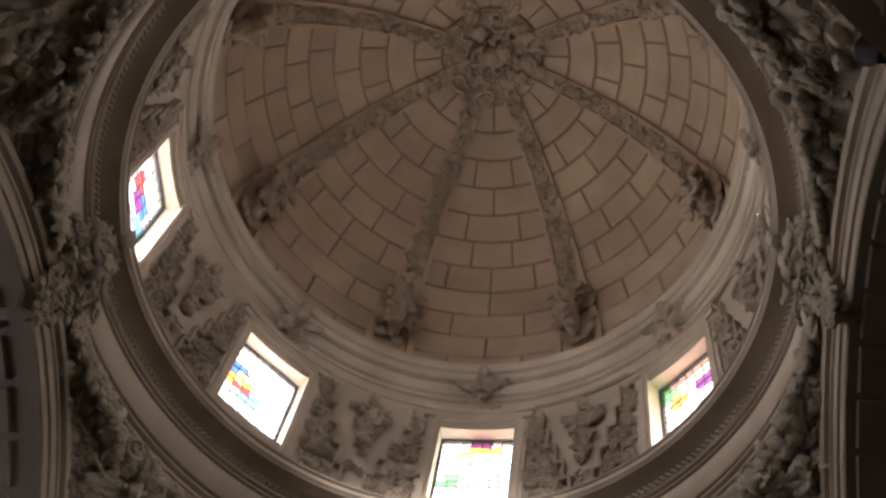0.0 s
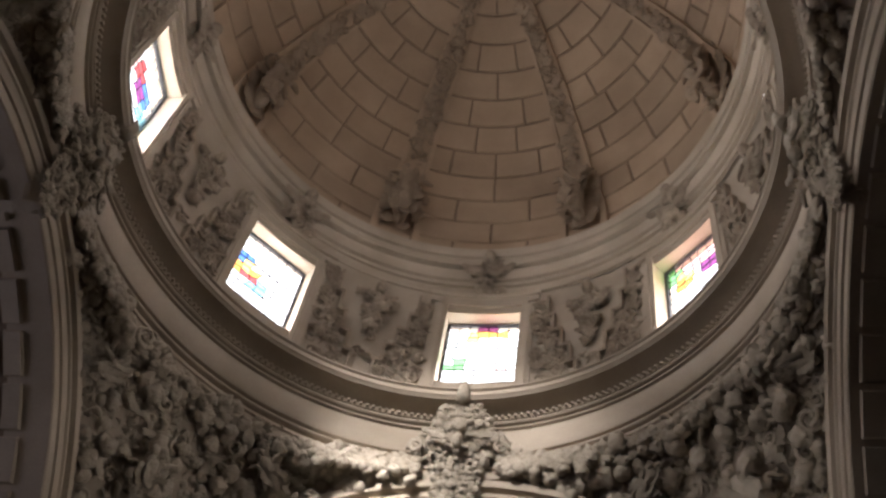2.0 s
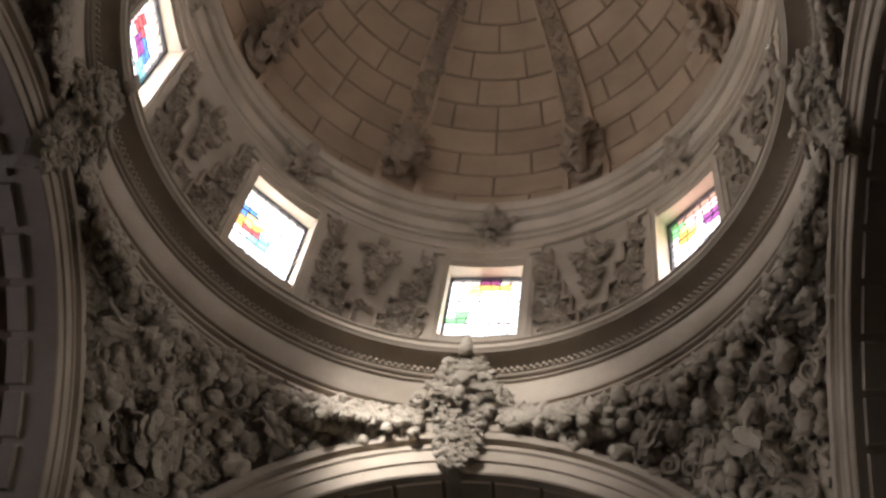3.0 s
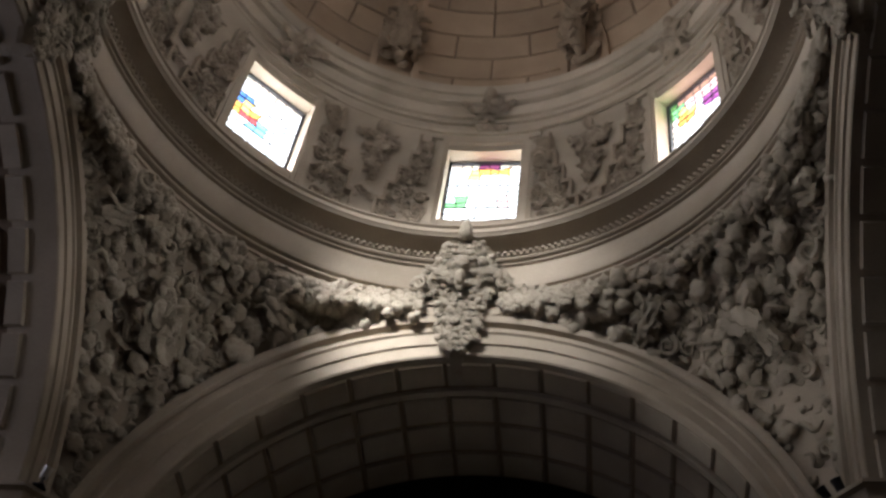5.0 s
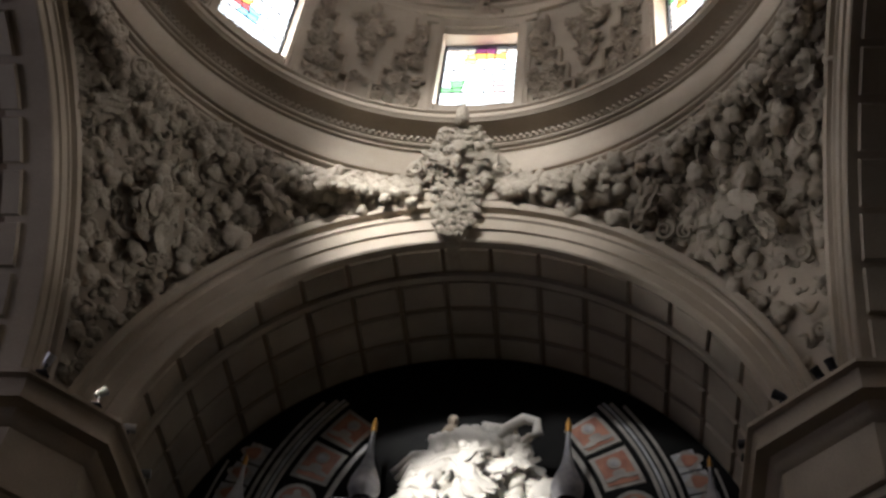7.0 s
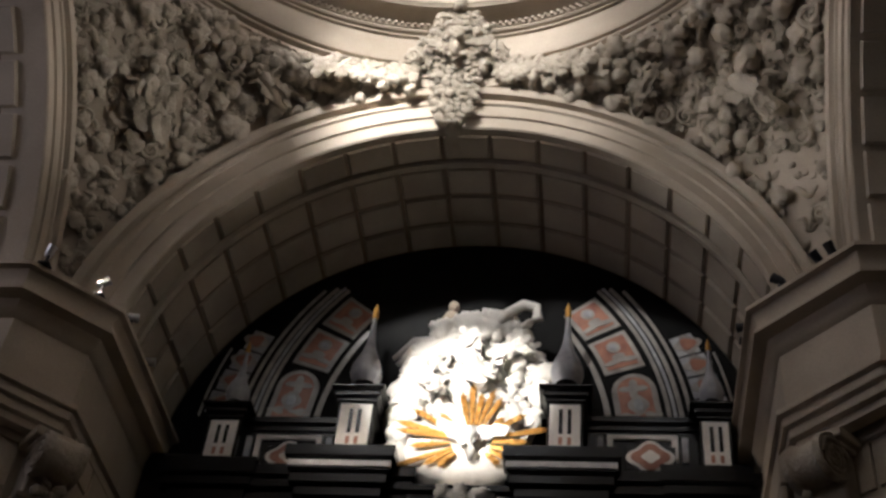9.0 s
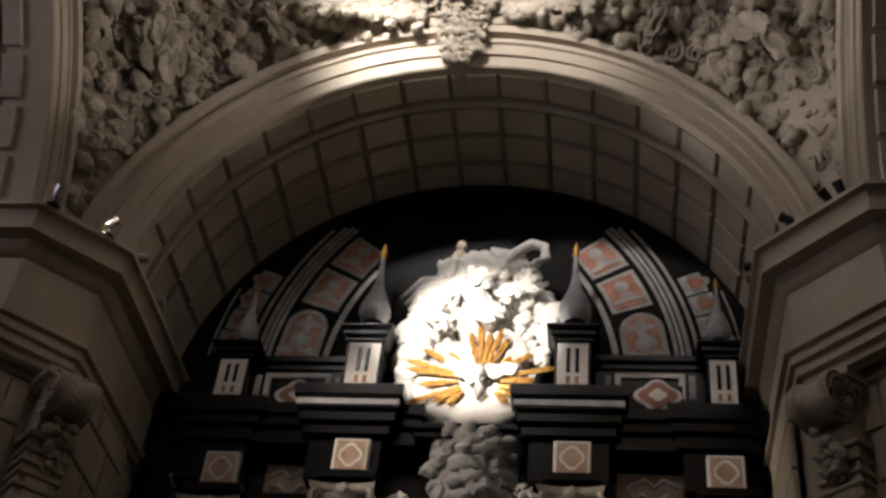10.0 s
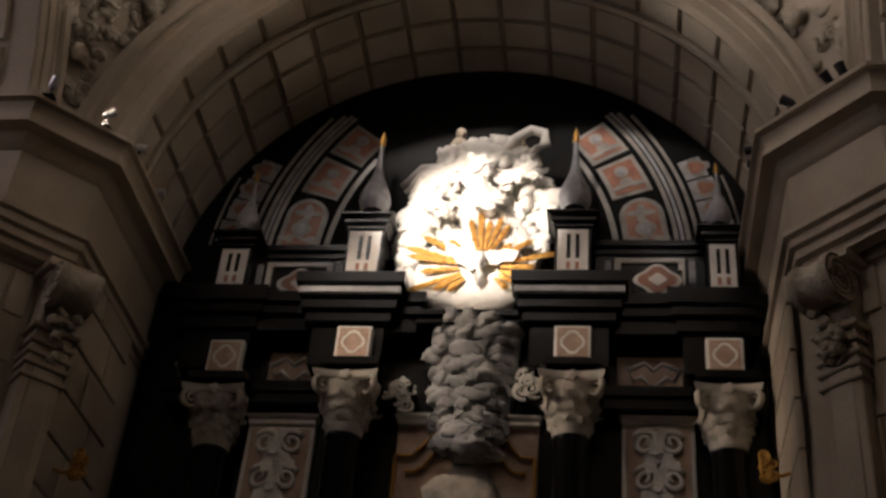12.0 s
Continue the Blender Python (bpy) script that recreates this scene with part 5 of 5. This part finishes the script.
# ---- pier dressing below the great cornice ----
def pier_pilaster(e):
    t = thing("corner_pilaster", "stone pilaster with a carved scroll capital at the altar bay", "pilaster", "corner pilasters")
    c = Vector((-3.66, 4.3, 0)) if e < 0 else Vector((3.98, 4.12, 0))
    n = Vector((-e, -1, 0)).normalized()
    m = Matrix.Translation(c) @ Matrix.Rotation(math.atan2(-n.x, n.y) + math.pi, 4, "Z")

    def put(acc):
        a = Acc()
        a.f = acc.f
        a.v = [tuple(m @ Vector(v)) for v in acc.v]
        return a
    part("shaft", put(bevel_box(-0.2, 0.2, -0.12, 0.2, 0.0, 7.75)), PLASTER, t)
    part("sunk_panel", put(bevel_box(-0.12, 0.12, -0.135, -0.1, 4.0, 7.5, 0.01)), VAULT, t)
    part("necking", put(stepped(-0.2, 0.2, -0.12, 0.2, [(0.03, 7.75, 7.8), (0.0, 7.8, 7.9), (0.05, 7.9, 7.96)])), PLASTER, t)
    acc = Acc().box(-0.2, 0.2, -0.14, 0.2, 7.96, 8.5, 0.02)
    cap = part("capital", put(acc), STUCCO, t)
    # scrolled console: a rolled body whose ends show a spiral
    body = []
    for i in range(33):
        q = 2 * math.pi * i / 32
        body.append((math.cos(q), math.sin(q)))
    rows = [[(x, -0.26 + rr * cy, 8.36 + rr * cz) for cy, cz in body[:-1]] for x, rr in ((-0.2, 0.02), (-0.2, 0.2), (-0.22, 0.235), (-0.15, 0.25), (-0.1, 0.21), (0.1, 0.21), (0.15, 0.25), (0.22, 0.235), (0.2, 0.2), (0.2, 0.02))]
    part("console", put(Acc().grid(rows, close_u=True)), STUCCO, cap, "stone console rolled into a scroll", angle=40)
    for q in (-1, 1):
        path = [(q * 0.205, -0.26 + (0.2 - 0.17 * i / 40) * math.cos(0.4 * i), 8.36 + (0.2 - 0.17 * i / 40) * math.sin(0.4 * i)) for i in range(41)]
        part("spiral", put(Acc().add(*tube(path, [0.026 - 0.012 * i / 40 for i in range(41)], 7))), STUCCO, cap, smooth=True)
    rnd = random.Random(5 + e)
    acc = Acc()
    for i in range(26):
        u = rnd.random()
        p = Vector((rnd.uniform(-0.15, 0.15) * (1 - 0.6 * u), -0.3 + 0.14 * u, 8.08 - 0.5 * u))
        stamp(acc, rnd.choice(SHAPES["leaf"] + SHAPES["puff"]), frame_at(p, (rnd.gauss(0, 0.4), -1, 0.2), rnd.uniform(0, 6)), rnd.uniform(0.04, 0.075))
    tagged(part("leaf_drop", put(acc), STUCCO, cap, "drop of carved leaves under the scroll", smooth=True), kind="stuff")
    for z in (7.62, 7.5, 7.36):
        part("collar", put(stepped(-0.2, 0.2, -0.12, 0.2, [(0.035, z, z + 0.05)])), PLASTER, t)
    part("abacus", put(stepped(-0.24, 0.24, -0.2, 0.2, [(0.0, 8.5, 8.56), (0.06, 8.56, 8.66)])), PLASTER, cap)


for e in (-1, 1):
    pier_pilaster(e)
for x, y, z in ((-3.32, 4.95, 6.82), (3.36, 5.25, 7.12)):
    g = thing("gilt_bracket", "small gilded scroll bracket on the bay wall", "bracket", "gilt brackets")
    acc = Acc()
    for i in range(7):
        stamp(acc, SHAPES["curl"][i % 5], frame_at((x + 0.05 * math.sin(i * 2), y, z + 0.04 * i - 0.1), (0.3 * math.sin(i), -1, 0.2), i * 0.8), 0.08, 0.06, 0.08)
    part("scroll", acc, GOLD, g, smooth=True)
    w = -3.62 if x < 0 else 3.62
    part("arm", Acc().add(*tube([(w, y, z), ((w + x) / 2, y, z - 0.05), (x, y, z)], [0.02, 0.02, 0.015], 8)), GOLD, g, smooth=True)

# ashlar blocks on the pier faces and on the bay walls by the altar
def ashlar(name, origin, along, width, z0, z1, seed):
    """Raised blocks in staggered courses on a wall face."""
    t = thing(name, "cream ashlar facing of the pier", "wall facing", "ashlar facings", kind="structure")
    u = Vector(along).normalized()
    n = Vector((u.y, -u.x, 0))
    m = Matrix((u, -n, (0, 0, 1))).transposed().to_4x4()
    m.translation = origin
    t.matrix_basis = m
    h, j = 0.52, 0
    z = z0
    while z + 0.1 < z1:
        zt = min(z + h, z1)
        cuts = [0.0, width * 0.42, width] if j % 2 else [0.0, width * 0.66, width]
        for a, b in zip(cuts, cuts[1:]):
            part("block", Acc().box(a + 0.015, b - 0.015, -0.03, 0.03, z + 0.015, zt - 0.015, 0.01), PLASTER, t)
        z, j = zt, j + 1


ashlar("wall_facing_1", (-4.48, 3.72, 0), (0.78, 0.78, 0), 0.72, 6.0, 9.0, 1)
ashlar("wall_facing_2", (4.03, 4.17, 0), (0.45, -0.45, 0), 0.6, 6.0, 9.0, 2)
ashlar("wall_facing_3", (-3.6, 4.52, 0), (0, 1, 0), 1.5, 6.0, 9.0, 3)
ashlar("wall_facing_4", (3.6, 6.0, 0), (0, -1, 0), 1.4, 6.0, 9.0, 4)


# ---- stone pieces of vaults and dome ----
def vault_panel_mesh(r, a0, a1, y0, y1, proud=0.045, joint=0.02):
    """One raised stone of a barrel vault, with bevelled edges."""
    da = math.degrees(joint / r)
    b0, b1, c0, c1 = a0 + da, a1 - da, y0 + joint, y1 - joint
    e, n = math.degrees(0.02 / r), 4

    def pt(rr, a, y):
        return (-rr * math.cos(radians(a)), y, SPRING + rr * math.sin(radians(a)))
    rows = []
    for rr, y, q in ((r, c0, 0), (r - proud, c0 + 0.02, e), (r - proud, c1 - 0.02, e), (r, c1, 0)):
        rows.append([pt(rr, b0 + q + (b1 - b0 - 2 * q) * i / n, y) for i in range(n + 1)])
    acc = Acc().grid(rows)
    for i in (0, -1):
        acc.add([rw[i] for rw in rows], [(0, 1, 2, 3)])
    return acc


def vault(name, label, turn, rows, count, r, at=(0, 0, 0)):
    t = spun(thing(name, label, "vault", kind="structure", at=at), turn)
    for j, (y0, y1) in enumerate(rows):
        st = 180 / count
        off = 0
        for i in range(count + (1 if off else 0)):
            a0, a1 = max(0, i * st - off), min(180, (i + 1) * st - off)
            if a1 - a0 < 2:
                continue
            part("stone", vault_panel_mesh(r, a0, a1, HALF + y0, HALF + y1, 0.045 if turn == 0 else 0.1, 0.026 if turn == 0 else 0.05), VAULT, t)
    return t


v = vault("vault_altar", "barrel vault over the altar bay of raised stone panels", 0, [(0.62, 1.12), (1.12, 1.64), (1.64, 2.12)], 19, ALTAR_R + 0.05, (ALTAR_X, 0, ALTAR_Z - SPRING))
acc = Acc().grid([arc(r, HALF + y) for r, y in ((ALTAR_R + 0.06, 0.5), (ALTAR_R - 0.02, 0.51), (ALTAR_R - 0.03, 0.55), (ALTAR_R - 0.02, 0.6), (ALTAR_R + 0.06, 0.61))])
part("rib", acc, VAULT, v, angle=40)
for i in range(19):
    st = 180 / 19
    part("front_stone", vault_panel_mesh(ALTAR_R + 0.04, i * st, (i + 1) * st, HALF + 0.06, HALF + 0.49, 0.035, 0.022), VAULT, v)
for nm, turn, r in (("vault_west", 90, 3.79), ("vault_east", -90, 4.2)):
    v = vault(nm, "barrel vault of a side bay in raised stone panels", turn, [(0.62, 1.3), (1.3, 2.0), (2.0, 2.7)], 19, r)
    for i in range(19):
        st = 180 / 19
        part("front_stone", vault_panel_mesh((3.74 if turn > 0 else ARCH_R) + 0.012, i * st, (i + 1) * st, HALF + (0.26 if turn > 0 else 0.02), HALF + 0.58, 0.07, 0.035), VAULT, v)


def dome_block(a0, a1, s0, s1):
    """One curved block of the dome with chamfered arrises, centred on the +y meridian."""
    j = 0.015
    mid = radians((s0 + s1) / 2)
    dr = DOME_R * math.cos(mid)
    e, g, c = math.degrees(j / max(dr, 0.3)), math.degrees(j / 4.3), math.degrees(0.015 / 4.3)
    n = 4
    rows = []
    for s, lift, q in ((s0 + g, -0.03, 0), (s0 + g + c, 0.006, c), ((s0 + s1) / 2, 0.006, c), (s1 - g - c, 0.006, c), (s1 - g, -0.03, 0)):
        rows.append([dome_at(a0 + e + q + (a1 - a0 - 2 * e - 2 * q) * i / n, s, lift) for i in range(n + 1)])
    acc = Acc().grid(rows)
    for i in (0, -1):
        acc.add([rw[i] for rw in rows], [tuple(range(5))])
    return acc


COURSES = [0.5, 7.5, 14.5, 21.5, 28.5, 35.5, 42.5, 49.5, 56.5, 63.5, 70.5, 77.5, 83]
for j in range(len(COURSES) - 1):
    s0, s1 = COURSES[j], COURSES[j + 1]
    sm = (s0 + s1) / 2
    r = DOME_R * math.cos(radians(sm))
    half = 22.5 - math.degrees((rib_half(sm) - 0.05) / max(r, 0.3))
    if half < 1.5:
        continue
    wide = 2 * half * math.pi / 180 * r
    size = 1.2 if j < 4 else 0.8
    n = max(1, round(wide / size))
    cuts = [i / n for i in range(n + 1)] if j % 2 else [0.0] + [(i + 0.5) / n for i in range(n)] + [1.0]
    for c0, c1 in zip(cuts, cuts[1:]):
        me = fix(dome_block(-half + 2 * half * c0, -half + 2 * half * c1, s0, s1).mesh("block", DOME_STONE, False))
        for k in range(8):
            ob = new("block", me)
            ob.parent = dome
            ob.rotation_euler = (0, 0, -radians(45 * k))
